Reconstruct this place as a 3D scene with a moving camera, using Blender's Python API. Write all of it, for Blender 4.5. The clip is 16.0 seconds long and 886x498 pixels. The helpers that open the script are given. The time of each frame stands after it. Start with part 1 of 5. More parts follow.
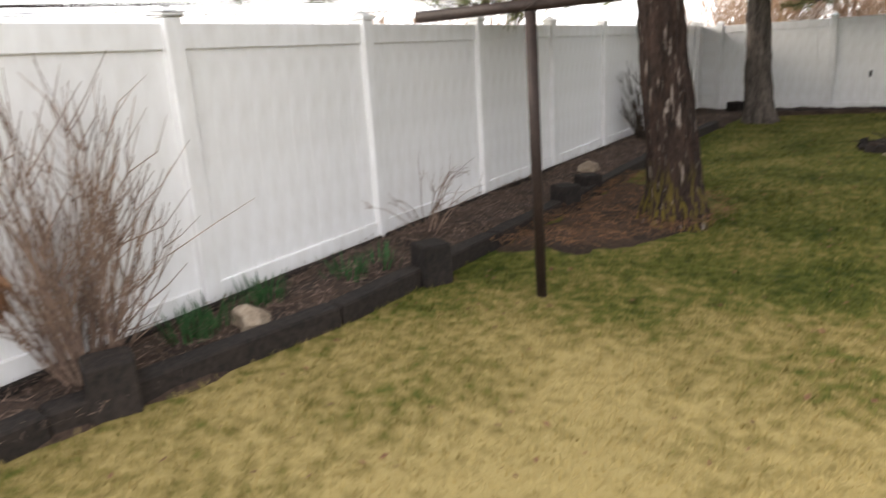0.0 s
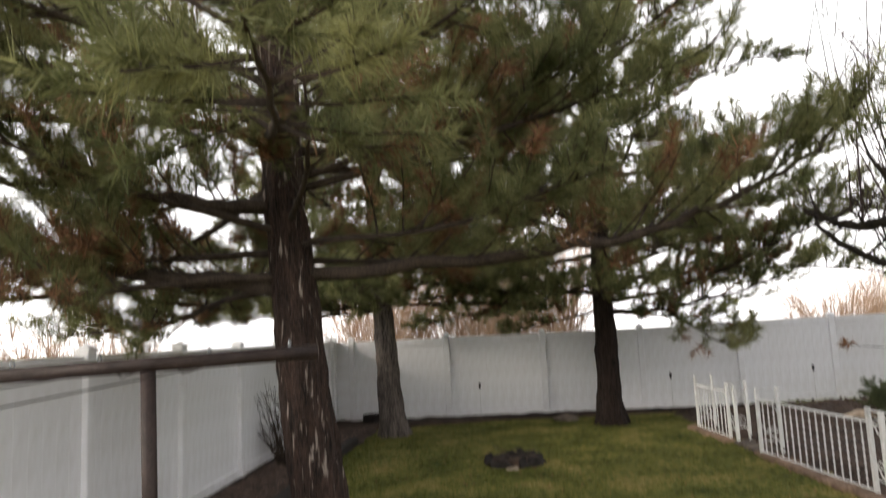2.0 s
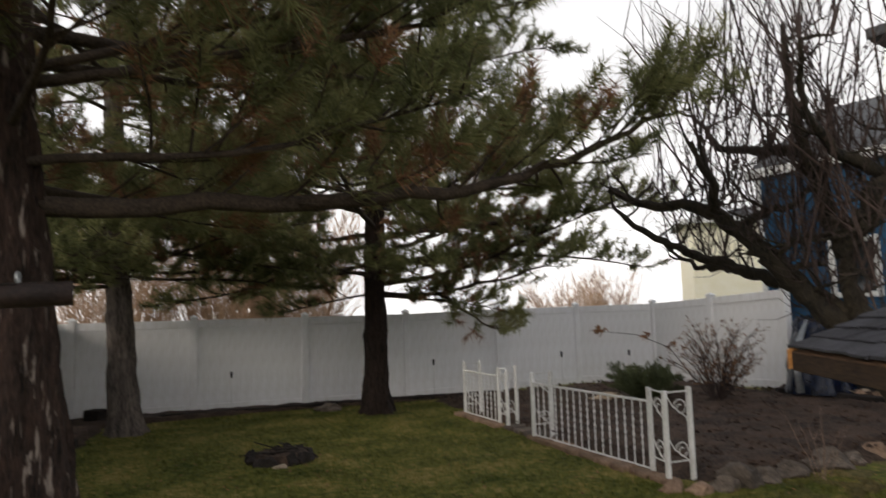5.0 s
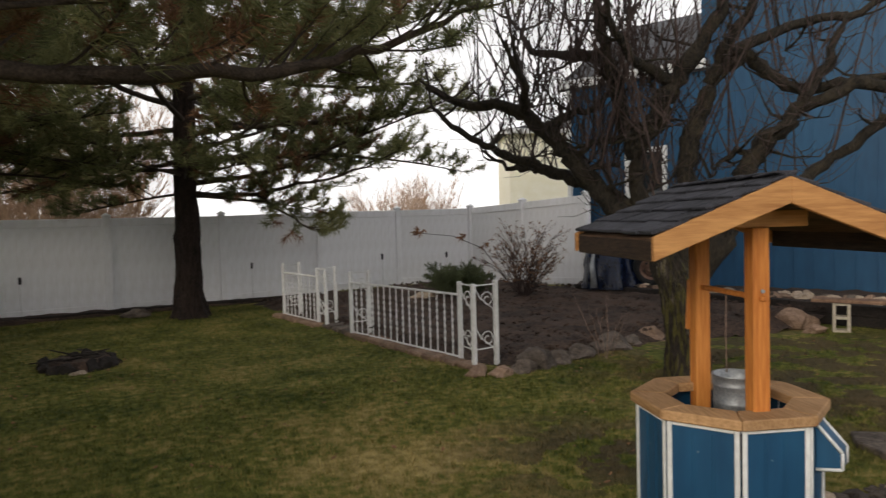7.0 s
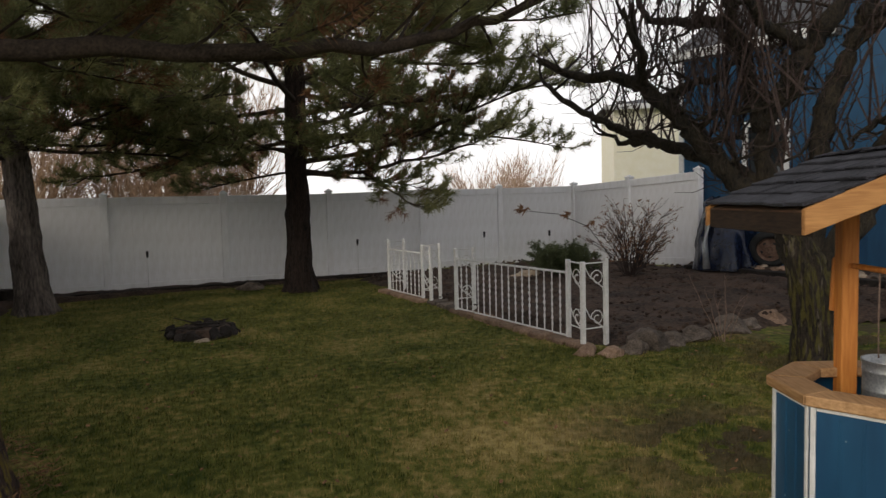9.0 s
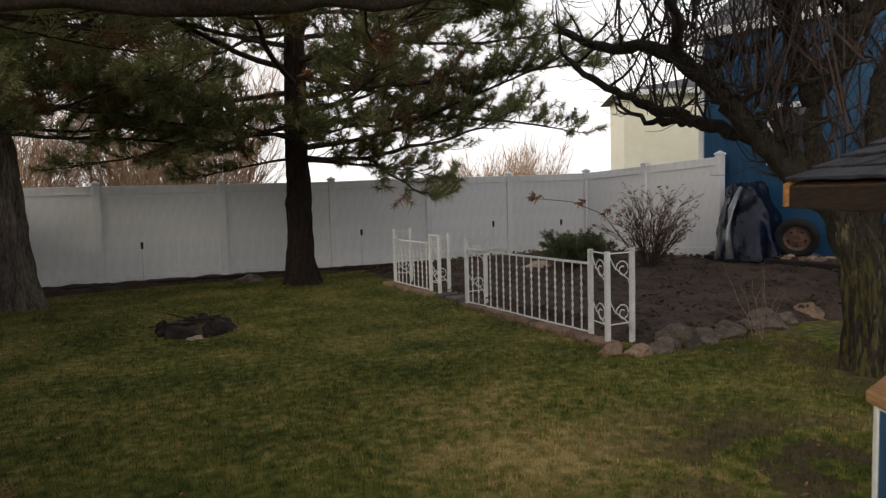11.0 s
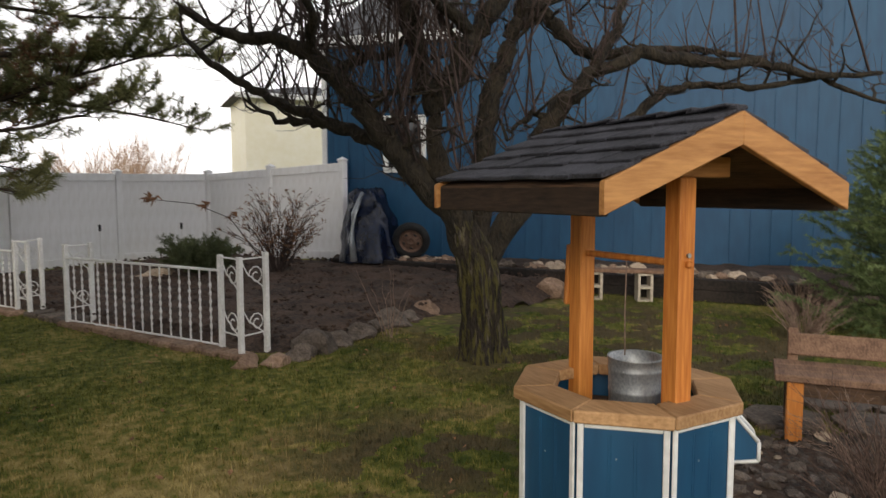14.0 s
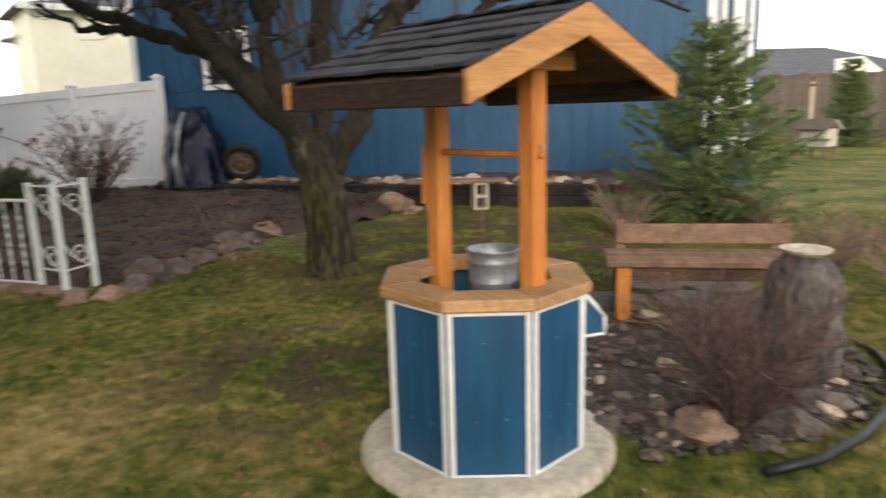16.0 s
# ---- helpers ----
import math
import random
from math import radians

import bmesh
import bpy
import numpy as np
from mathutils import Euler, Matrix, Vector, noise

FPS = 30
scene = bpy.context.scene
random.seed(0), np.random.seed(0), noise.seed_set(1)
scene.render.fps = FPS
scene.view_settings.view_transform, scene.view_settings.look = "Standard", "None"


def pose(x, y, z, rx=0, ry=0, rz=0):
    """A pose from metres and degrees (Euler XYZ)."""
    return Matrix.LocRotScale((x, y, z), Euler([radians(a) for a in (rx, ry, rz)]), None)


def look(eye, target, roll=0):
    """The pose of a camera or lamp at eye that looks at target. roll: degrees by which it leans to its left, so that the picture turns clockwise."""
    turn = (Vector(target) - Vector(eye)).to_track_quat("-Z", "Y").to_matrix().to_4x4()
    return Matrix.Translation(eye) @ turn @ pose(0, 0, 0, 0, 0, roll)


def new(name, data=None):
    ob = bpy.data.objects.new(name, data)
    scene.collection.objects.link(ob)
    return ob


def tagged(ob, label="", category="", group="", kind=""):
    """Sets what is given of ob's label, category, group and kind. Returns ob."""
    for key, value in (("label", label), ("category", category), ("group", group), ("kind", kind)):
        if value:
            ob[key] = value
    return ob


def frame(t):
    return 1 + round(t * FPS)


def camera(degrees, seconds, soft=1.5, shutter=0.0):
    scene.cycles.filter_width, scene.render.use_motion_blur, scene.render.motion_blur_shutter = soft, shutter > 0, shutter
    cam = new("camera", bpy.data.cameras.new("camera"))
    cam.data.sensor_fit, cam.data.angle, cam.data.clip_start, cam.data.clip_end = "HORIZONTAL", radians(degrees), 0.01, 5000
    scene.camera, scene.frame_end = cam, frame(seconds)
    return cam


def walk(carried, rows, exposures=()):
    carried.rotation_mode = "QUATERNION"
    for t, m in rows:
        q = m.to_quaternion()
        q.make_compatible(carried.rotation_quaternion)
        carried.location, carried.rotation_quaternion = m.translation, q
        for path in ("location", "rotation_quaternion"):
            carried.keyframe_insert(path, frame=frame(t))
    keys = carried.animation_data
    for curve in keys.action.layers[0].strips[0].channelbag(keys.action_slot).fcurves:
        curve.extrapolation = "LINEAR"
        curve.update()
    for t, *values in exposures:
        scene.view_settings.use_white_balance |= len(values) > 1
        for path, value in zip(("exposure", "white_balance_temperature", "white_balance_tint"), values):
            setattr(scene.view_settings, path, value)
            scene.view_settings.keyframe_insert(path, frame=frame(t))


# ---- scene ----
PATH = [
    (0, (3.643, 0.398, 1.533), (2.587, 2.01, 0.997), -3.6),
    (0.5, (3.675, 0.573, 1.649), (2.839, 2.336, 1.215), -0.9),
    (1, (3.626, 0.689, 1.657), (3.219, 2.625, 1.362), -0.2),
    (1.5, (3.518, 0.860, 1.735), (3.377, 2.853, 1.643), -1.2),
    (2, (3.417, 1.026, 1.847), (3.306, 3.008, 2.09), -2.8),
    (2.5, (3.339, 1.191, 1.897), (3.298, 3.12, 2.423), -1.3),
    (3, (3.215, 1.395, 1.875), (3.435, 3.253, 2.582), -3.2),
    (3.5, (3.11, 1.625, 1.837), (3.342, 3.548, 2.335), -4.1),
    (4, (3.111, 1.801, 1.799), (3.344, 3.712, 2.34), -3.2),
    (4.5, (3.051, 2.067, 1.703), (3.455, 3.996, 2.045), -1.6),
    (4.7, (3.0, 2.134, 1.708), (3.496, 4.052, 1.981), -1.6),
    (6.8, (3.112, 2.211, 1.579), (4.113, 3.941, 1.503), -1.8),
    (7, (3.109, 2.168, 1.578), (4.163, 3.866, 1.494), -1.5),
    (7.5, (3.156, 2.178, 1.566), (4.286, 3.826, 1.491), -1.4),
    (8, (3.134, 2.194, 1.554), (4.186, 3.892, 1.448), -1.2),
    (8.5, (3.047, 2.219, 1.557), (3.938, 4.006, 1.431), -1.5),
    (9, (3.028, 2.267, 1.548), (3.834, 4.092, 1.412), -1.4),
    (9.2, (3.019, 2.299, 1.539), (3.816, 4.126, 1.369), -0.7),
    (11.3, (3.211, 2.928, 1.494), (3.997, 4.76, 1.331), -1.9),
    (11.5, (3.198, 2.98, 1.495), (3.929, 4.832, 1.308), -3.2),
    (12, (3.119, 3.019, 1.478), (3.706, 4.899, 1.128), -1.5),
    (12.5, (3.06, 3.021, 1.489), (3.695, 4.891, 1.173), -1.0),
    (13, (3.236, 3.038, 1.461), (4.42, 4.629, 1.203), -1.4),
    (13.5, (3.363, 3.091, 1.458), (4.851, 4.408, 1.235), -1.6),
    (14, (3.366, 3.219, 1.464), (4.98, 4.388, 1.299), -0.1),
    (14.5, (3.291, 3.375, 1.434), (4.962, 4.437, 1.15), -1.4),
    (15, (3.248, 3.413, 1.417), (4.917, 4.468, 1.101), 0.0),
    (15.5, (3.267, 3.405, 1.399), (4.962, 4.403, 1.038), -1.1),
    (16, (3.318, 3.313, 1.388), (5.133, 4.055, 0.992), -1.7),
]
cam = camera(65.0, 16.0, soft=1.3, shutter=0.5)
EXPOSURES = [(0.0, 0.85), (0.5, 1.1), (1.0, 1.35), (1.5, 0.78), (2.0, 0.35), (2.5, 0.15), (3.0, 0.0), (3.5, -0.45), (4.0, -0.35), (4.5, -0.42), (7.0, -0.42), (9.0, -0.6), (12.0, -0.42), (12.5, -0.35), (13.0, -0.28), (14.0, -0.28), (14.5, -0.2), (15.0, -0.14), (15.5, 0.0), (16.0, 0.3)]
walk(cam, [(t, look(eye, target, roll)) for t, eye, target, roll in PATH], EXPOSURES)

# ---- world and sun: a bright, thinly overcast late afternoon ----
world = bpy.data.worlds.new("overcast_sky")
scene.world = world
world.use_nodes = True
wn, wl = world.node_tree.nodes, world.node_tree.links
sky = wn.new("ShaderNodeTexSky")
sky.sky_type, sky.sun_disc = "NISHITA", False
sky.sun_elevation, sky.sun_rotation, sky.dust_density = radians(20), radians(243), 3.0
pale = wn.new("ShaderNodeHueSaturation")
pale.inputs["Saturation"].default_value = 0.12
veil = wn.new("ShaderNodeMix")
veil.data_type = "RGBA"
veil.inputs["Factor"].default_value = 0.75
haze_at = wn.new("ShaderNodeTexCoord")
haze_up = wn.new("ShaderNodeSeparateXYZ")
haze = wn.new("ShaderNodeValToRGB")
haze.color_ramp.interpolation = "EASE"
haze.color_ramp.elements[0].position, haze.color_ramp.elements[0].color = 0.0, (1.0, 0.97, 0.96, 1)
haze.color_ramp.elements[1].position, haze.color_ramp.elements[1].color = 0.9, (0.42, 0.425, 0.45, 1)
glow = wn.new("ShaderNodeVectorMath")
glow.operation = "SCALE"
glow.inputs["Scale"].default_value = 23.0
wl.new(haze_at.outputs["Generated"], haze_up.inputs[0])
wl.new(haze_up.outputs["Z"], haze.inputs["Fac"])
wl.new(haze.outputs["Color"], glow.inputs[0])
wl.new(glow.outputs["Vector"], veil.inputs["B"])
wl.new(sky.outputs[0], pale.inputs["Color"])
wl.new(pale.outputs[0], veil.inputs["A"])
wl.new(veil.outputs["Result"], wn["Background"].inputs["Color"])
wn["Background"].inputs["Strength"].default_value = 0.1
sun = new("sun", bpy.data.lights.new("sun", "SUN"))
sun.data.energy, sun.data.angle, sun.data.color = 1.8, radians(20), (1.0, 0.89, 0.74)
sun.matrix_world = look((-26, -13, 10.5), (0, 0, 0))


# ---- materials ----
def mat(name, dark, light, scale=6.0, rough=0.8, bump=0.2, metal=0.0, fine=8.0, stretch=(1, 1, 1), vary=0.0, spec=0.4, island=0.0, detail_dist=0.01):
    """Two-scale mottled surface between two colours; vary: spread from object to object; island: from loose piece to loose piece."""
    m = bpy.data.materials.new(name)
    m.use_nodes = True
    n, l = m.node_tree.nodes, m.node_tree.links
    b = n["Principled BSDF"]
    tc, mp = n.new("ShaderNodeTexCoord"), n.new("ShaderNodeMapping")
    mp.inputs["Scale"].default_value = stretch
    l.new(tc.outputs["Object"], mp.inputs["Vector"])
    big, small = n.new("ShaderNodeTexNoise"), n.new("ShaderNodeTexNoise")
    big.inputs["Scale"].default_value, big.inputs["Detail"].default_value = scale, 4
    small.inputs["Scale"].default_value, small.inputs["Detail"].default_value = scale * fine, 5
    for t in (big, small):
        l.new(mp.outputs[0], t.inputs["Vector"])
    add = n.new("ShaderNodeMath")
    add.operation = "MULTIPLY_ADD"
    add.inputs[1].default_value = 0.55
    l.new(small.outputs["Fac"], add.inputs[0])
    half = n.new("ShaderNodeMath")
    half.operation = "MULTIPLY"
    half.inputs[1].default_value = 0.45
    l.new(big.outputs["Fac"], half.inputs[0])
    l.new(half.outputs[0], add.inputs[2])
    ramp = n.new("ShaderNodeValToRGB")
    ramp.color_ramp.elements[0].position, ramp.color_ramp.elements[1].position = 0.36, 0.64
    ramp.color_ramp.elements[0].color, ramp.color_ramp.elements[1].color = (*dark, 1), (*light, 1)
    l.new(add.outputs[0], ramp.inputs["Fac"])
    out = ramp.outputs["Color"]
    if vary or island:
        hs = n.new("ShaderNodeHueSaturation")
        mr = n.new("ShaderNodeMapRange")
        v = vary or island
        mr.inputs["To Min"].default_value, mr.inputs["To Max"].default_value = 1 - v, 1 + v
        src = n.new("ShaderNodeObjectInfo").outputs["Random"] if vary else n.new("ShaderNodeNewGeometry").outputs["Random Per Island"]
        l.new(src, mr.inputs["Value"])
        l.new(mr.outputs[0], hs.inputs["Value"])
        l.new(out, hs.inputs["Color"])
        out = hs.outputs["Color"]
    l.new(out, b.inputs["Base Color"])
    b.inputs["Roughness"].default_value, b.inputs["Metallic"].default_value = rough, metal
    b.inputs["Specular IOR Level"].default_value = spec
    if bump:
        bp = n.new("ShaderNodeBump")
        bp.inputs["Strength"].default_value, bp.inputs["Distance"].default_value = bump, detail_dist
        l.new(small.outputs["Fac"], bp.inputs["Height"])
        l.new(bp.outputs[0], b.inputs["Normal"])
    return m


VINYL = mat("white_vinyl", (0.80, 0.79, 0.78), (0.92, 0.92, 0.93), 0.9, 0.45, 0.02, fine=14, stretch=(1, 1, 0.35))
SOIL = mat("dark_soil", (0.015, 0.0095, 0.007), (0.102, 0.064, 0.044), 2.5, 0.95, 0.9, fine=12, detail_dist=0.03)
MULCH = mat("needle_litter", (0.020, 0.013, 0.009), (0.095, 0.058, 0.038), 2.2, 0.95, 0.9, fine=16, detail_dist=0.02)
TIMBER = mat("old_creosoted_timber", (0.007, 0.0055, 0.005), (0.034, 0.025, 0.020), 3, 0.85, 0.7, fine=10, stretch=(1, 1, 1), vary=0.2)
BARK = mat("pine_bark", (0.004, 0.003, 0.0026), (0.060, 0.037, 0.028), 17, 0.95, 1.0, fine=5, stretch=(1, 1, 0.22), detail_dist=0.05)
BARK_GREY = mat("grey_pine_bark", (0.04, 0.034, 0.03), (0.22, 0.18, 0.155), 7, 0.95, 1.0, fine=5, stretch=(1, 1, 0.25), detail_dist=0.05)
TWIG = mat("pine_twig", (0.02, 0.015, 0.011), (0.08, 0.058, 0.042), 8, 0.95, 0.4)
NEEDLE = mat("pine_needles", (0.088, 0.104, 0.042), (0.285, 0.280, 0.120), 0.9, 0.65, 0.0, fine=4, island=0.35, spec=0.25)
SPRUCE = mat("spruce_needles", (0.09, 0.13, 0.05), (0.25, 0.31, 0.13), 3, 0.65, 0.0, fine=4, island=0.3, spec=0.25)
APPLE = mat("apple_bark", (0.006, 0.0045, 0.004), (0.048, 0.037, 0.022), 11, 0.92, 1.0, fine=5, stretch=(1, 1, 0.4), detail_dist=0.04)
WHIP = mat("young_shoots", (0.024, 0.016, 0.014), (0.075, 0.048, 0.040), 6, 0.8, 0.1)
BROWNSTEM = mat("brown_twigs", (0.045, 0.028, 0.022), (0.17, 0.11, 0.085), 6, 0.9, 0.2, island=0.4)
DRY = mat("dry_stems", (0.11, 0.07, 0.055), (0.34, 0.24, 0.18), 5, 0.9, 0.2, island=0.25)
TAN = mat("tan_brush", (0.30, 0.19, 0.12), (0.60, 0.43, 0.30), 1.5, 0.9, 0.2, island=0.25)
BLUE = mat("blue_steel_siding", (0.008, 0.056, 0.125), (0.015, 0.090, 0.185), 1.2, 0.42, 0.05, fine=10, stretch=(1, 1, 0.25), spec=0.5)
BLUEWALL = mat("blue_house_paint", (0.007, 0.050, 0.112), (0.012, 0.076, 0.158), 0.7, 0.55, 0.05, fine=12, stretch=(1, 1, 0.3))
WHITE = mat("white_trim_paint", (0.66, 0.66, 0.64), (0.82, 0.82, 0.80), 4, 0.5, 0.05, vary=0.04)
IRON = mat("white_painted_iron", (0.62, 0.61, 0.58), (0.85, 0.84, 0.82), 9, 0.5, 0.15, fine=6)
CEDAR = mat("orange_cedar", (0.42, 0.125, 0.018), (0.66, 0.26, 0.055), 5, 0.6, 0.15, fine=5, stretch=(3, 3, 0.25), vary=0.08)
DECKWOOD = mat("weathered_cedar", (0.30, 0.16, 0.065), (0.52, 0.31, 0.15), 4, 0.7, 0.2, fine=6, stretch=(0.4, 3, 3), vary=0.12)
CEDAR_SLOPE = mat("orange_cedar_board", (0.34, 0.14, 0.04), (0.60, 0.30, 0.10), 5, 0.6, 0.15, fine=5, stretch=(3, 0.3, 3), vary=0.08)
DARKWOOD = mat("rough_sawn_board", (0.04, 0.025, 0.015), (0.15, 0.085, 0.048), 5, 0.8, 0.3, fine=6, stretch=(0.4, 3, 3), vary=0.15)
# near-black brown: the shade on the well's eaves is put into this colour
SHADED_EAVES_WOOD = mat("shaded_eaves_board", (0.015, 0.010, 0.007), (0.060, 0.036, 0.022), 5, 0.85, 0.3, fine=6, stretch=(0.4, 3, 3))
BENCHWOOD = mat("brown_bench_board", (0.11, 0.06, 0.038), (0.27, 0.16, 0.10), 5, 0.75, 0.3, fine=6, stretch=(3, 0.35, 3), vary=0.12)
SHINGLE = mat("charcoal_shingle", (0.016, 0.016, 0.020), (0.066, 0.066, 0.080), 9, 0.9, 0.6, fine=14, vary=0.25)
ROOFGREY = mat("grey_roof", (0.06, 0.062, 0.068), (0.14, 0.142, 0.15), 3, 0.9, 0.3, fine=10)
CONCRETE = mat("pale_concrete", (0.38, 0.325, 0.25), (0.64, 0.57, 0.46), 3, 0.9, 0.3, fine=9)
STONE = mat("mixed_rock", (0.04, 0.032, 0.026), (0.19, 0.15, 0.12), 5, 0.9, 0.6, fine=6, vary=0.35)
TANSTONE = mat("tan_rock", (0.26, 0.19, 0.13), (0.58, 0.47, 0.36), 5, 0.9, 0.6, fine=6, vary=0.25)
PAVER = mat("red_sandstone", (0.13, 0.078, 0.052), (0.36, 0.245, 0.17), 6, 0.9, 0.5, fine=6, vary=0.25)
PEBBLE = mat("river_rock", (0.028, 0.022, 0.019), (0.19, 0.15, 0.12), 7, 0.75, 0.5, fine=5, vary=0.6)
RUSTPIPE = mat("brown_painted_steel", (0.016, 0.010, 0.008), (0.045, 0.028, 0.023), 10, 0.6, 0.2, metal=0.2)
BLACK = mat("black_plastic", (0.008, 0.008, 0.009), (0.02, 0.02, 0.022), 8, 0.45, 0.05)
RUBBER = mat("tyre_rubber", (0.010, 0.010, 0.010), (0.03, 0.03, 0.03), 8, 0.8, 0.2)
GALV = mat("galvanised_steel", (0.26, 0.275, 0.29), (0.44, 0.46, 0.47), 12, 0.5, 0.05, metal=0.7)
TARP = mat("dark_blue_tarp", (0.003, 0.004, 0.009), (0.006, 0.013, 0.040), 3, 0.26, 0.15, fine=5, spec=0.35)
YELLOW = mat("pale_yellow_siding", (0.88, 0.83, 0.64), (0.93, 0.89, 0.74), 0.6, 0.8, 0.05)
GREENLEAF = mat("daffodil_leaf", (0.025, 0.075, 0.025), (0.07, 0.17, 0.06), 6, 0.6, 0.0, island=0.3)
OLDFENCE = mat("weathered_fence_board", (0.07, 0.055, 0.045), (0.20, 0.16, 0.13), 4, 0.9, 0.3, fine=8, stretch=(3, 3, 0.3), vary=0.25)
JUNIPER = mat("juniper_green", (0.05, 0.066, 0.030), (0.16, 0.18, 0.085), 5, 0.8, 0.0, island=0.3)
COPPER = mat("bare_inner_bark", (0.085, 0.047, 0.034), (0.25, 0.155, 0.11), 6, 0.85, 0.5, stretch=(1, 1, 0.25))
DEADLEAF = mat("brown_leaf", (0.11, 0.05, 0.022), (0.30, 0.16, 0.08), 6, 0.85, 0.0, island=0.3)


def let_light_through(m, share):
    """Thin needles and leaves pass part of the light on."""
    n, l = m.node_tree.nodes, m.node_tree.links
    b = n["Principled BSDF"]
    t, mix = n.new("ShaderNodeBsdfTranslucent"), n.new("ShaderNodeMixShader")
    mix.inputs[0].default_value = share
    l.new(b.inputs["Base Color"].links[0].from_socket, t.inputs["Color"])
    l.new(b.outputs[0], mix.inputs[1])
    l.new(t.outputs[0], mix.inputs[2])
    l.new(mix.outputs[0], n["Material Output"].inputs["Surface"])


for leafy in (NEEDLE, SPRUCE, JUNIPER, GREENLEAF):
    let_light_through(leafy, 0.45)


def weathered_bark(m, streak, lichen, top, share):
    """Adds pale peeling ridges, and lichen that thins out upwards from the foot, to a bark material."""
    n, l = m.node_tree.nodes, m.node_tree.links
    b = n["Principled BSDF"]
    tc, mp = n.new("ShaderNodeTexCoord"), n.new("ShaderNodeMapping")
    mp.inputs["Scale"].default_value = (1, 1, 0.16)
    l.new(tc.outputs["Object"], mp.inputs["Vector"])
    out = b.inputs["Base Color"].links[0].from_socket
    for colour, scale, low, high, cap in ((streak, 21.0, share, share + 0.07, None), (lichen, 30.0, 0.47, 0.58, top)):
        t, mr, mix = n.new("ShaderNodeTexNoise"), n.new("ShaderNodeMapRange"), n.new("ShaderNodeMix")
        t.inputs["Scale"].default_value, t.inputs["Detail"].default_value = scale, 6
        l.new(mp.outputs[0], t.inputs["Vector"])
        mr.inputs["From Min"].default_value, mr.inputs["From Max"].default_value = low, high
        mr.inputs["To Max"].default_value = 0.85
        l.new(t.outputs["Fac"], mr.inputs["Value"])
        fac = mr.outputs[0]
        if cap:
            xyz, fade, mul = n.new("ShaderNodeSeparateXYZ"), n.new("ShaderNodeMapRange"), n.new("ShaderNodeMath")
            l.new(tc.outputs["Object"], xyz.inputs[0])
            fade.inputs["From Min"].default_value, fade.inputs["From Max"].default_value = cap * 0.3, cap
            fade.inputs["To Min"].default_value, fade.inputs["To Max"].default_value = 1, 0
            l.new(xyz.outputs["Z"], fade.inputs["Value"])
            mul.operation = "MULTIPLY"
            l.new(fac, mul.inputs[0])
            l.new(fade.outputs[0], mul.inputs[1])
            fac = mul.outputs[0]
        mix.data_type = "RGBA"
        mix.inputs["B"].default_value = (*colour, 1)
        l.new(fac, mix.inputs["Factor"])
        l.new(out, mix.inputs["A"])
        out = mix.outputs["Result"]
    l.new(out, b.inputs["Base Color"])


BARK_SCARRED = mat("flaking_pine_bark", (0.007, 0.005, 0.004), (0.080, 0.047, 0.035), 15, 0.95, 1.0, fine=5, stretch=(1, 1, 0.22), detail_dist=0.05)
weathered_bark(BARK_SCARRED, (0.42, 0.35, 0.30), (0.19, 0.145, 0.02), 0.6, 0.595)
APPLE_TRUNK = mat("mossy_apple_bark", (0.006, 0.0045, 0.004), (0.050, 0.037, 0.025), 13, 0.92, 1.0, fine=5, stretch=(1, 1, 0.35), detail_dist=0.05)
weathered_bark(APPLE_TRUNK, (0.15, 0.125, 0.095), (0.105, 0.092, 0.02), 1.9, 0.60)


def glass_mat():
    m = bpy.data.materials.new("window_glass")
    m.use_nodes = True
    b = m.node_tree.nodes["Principled BSDF"]
    b.inputs["Base Color"].default_value = (0.02, 0.024, 0.028, 1)
    b.inputs["Roughness"].default_value, b.inputs["Specular IOR Level"].default_value = 0.05, 0.6
    return m


GLASS = glass_mat()


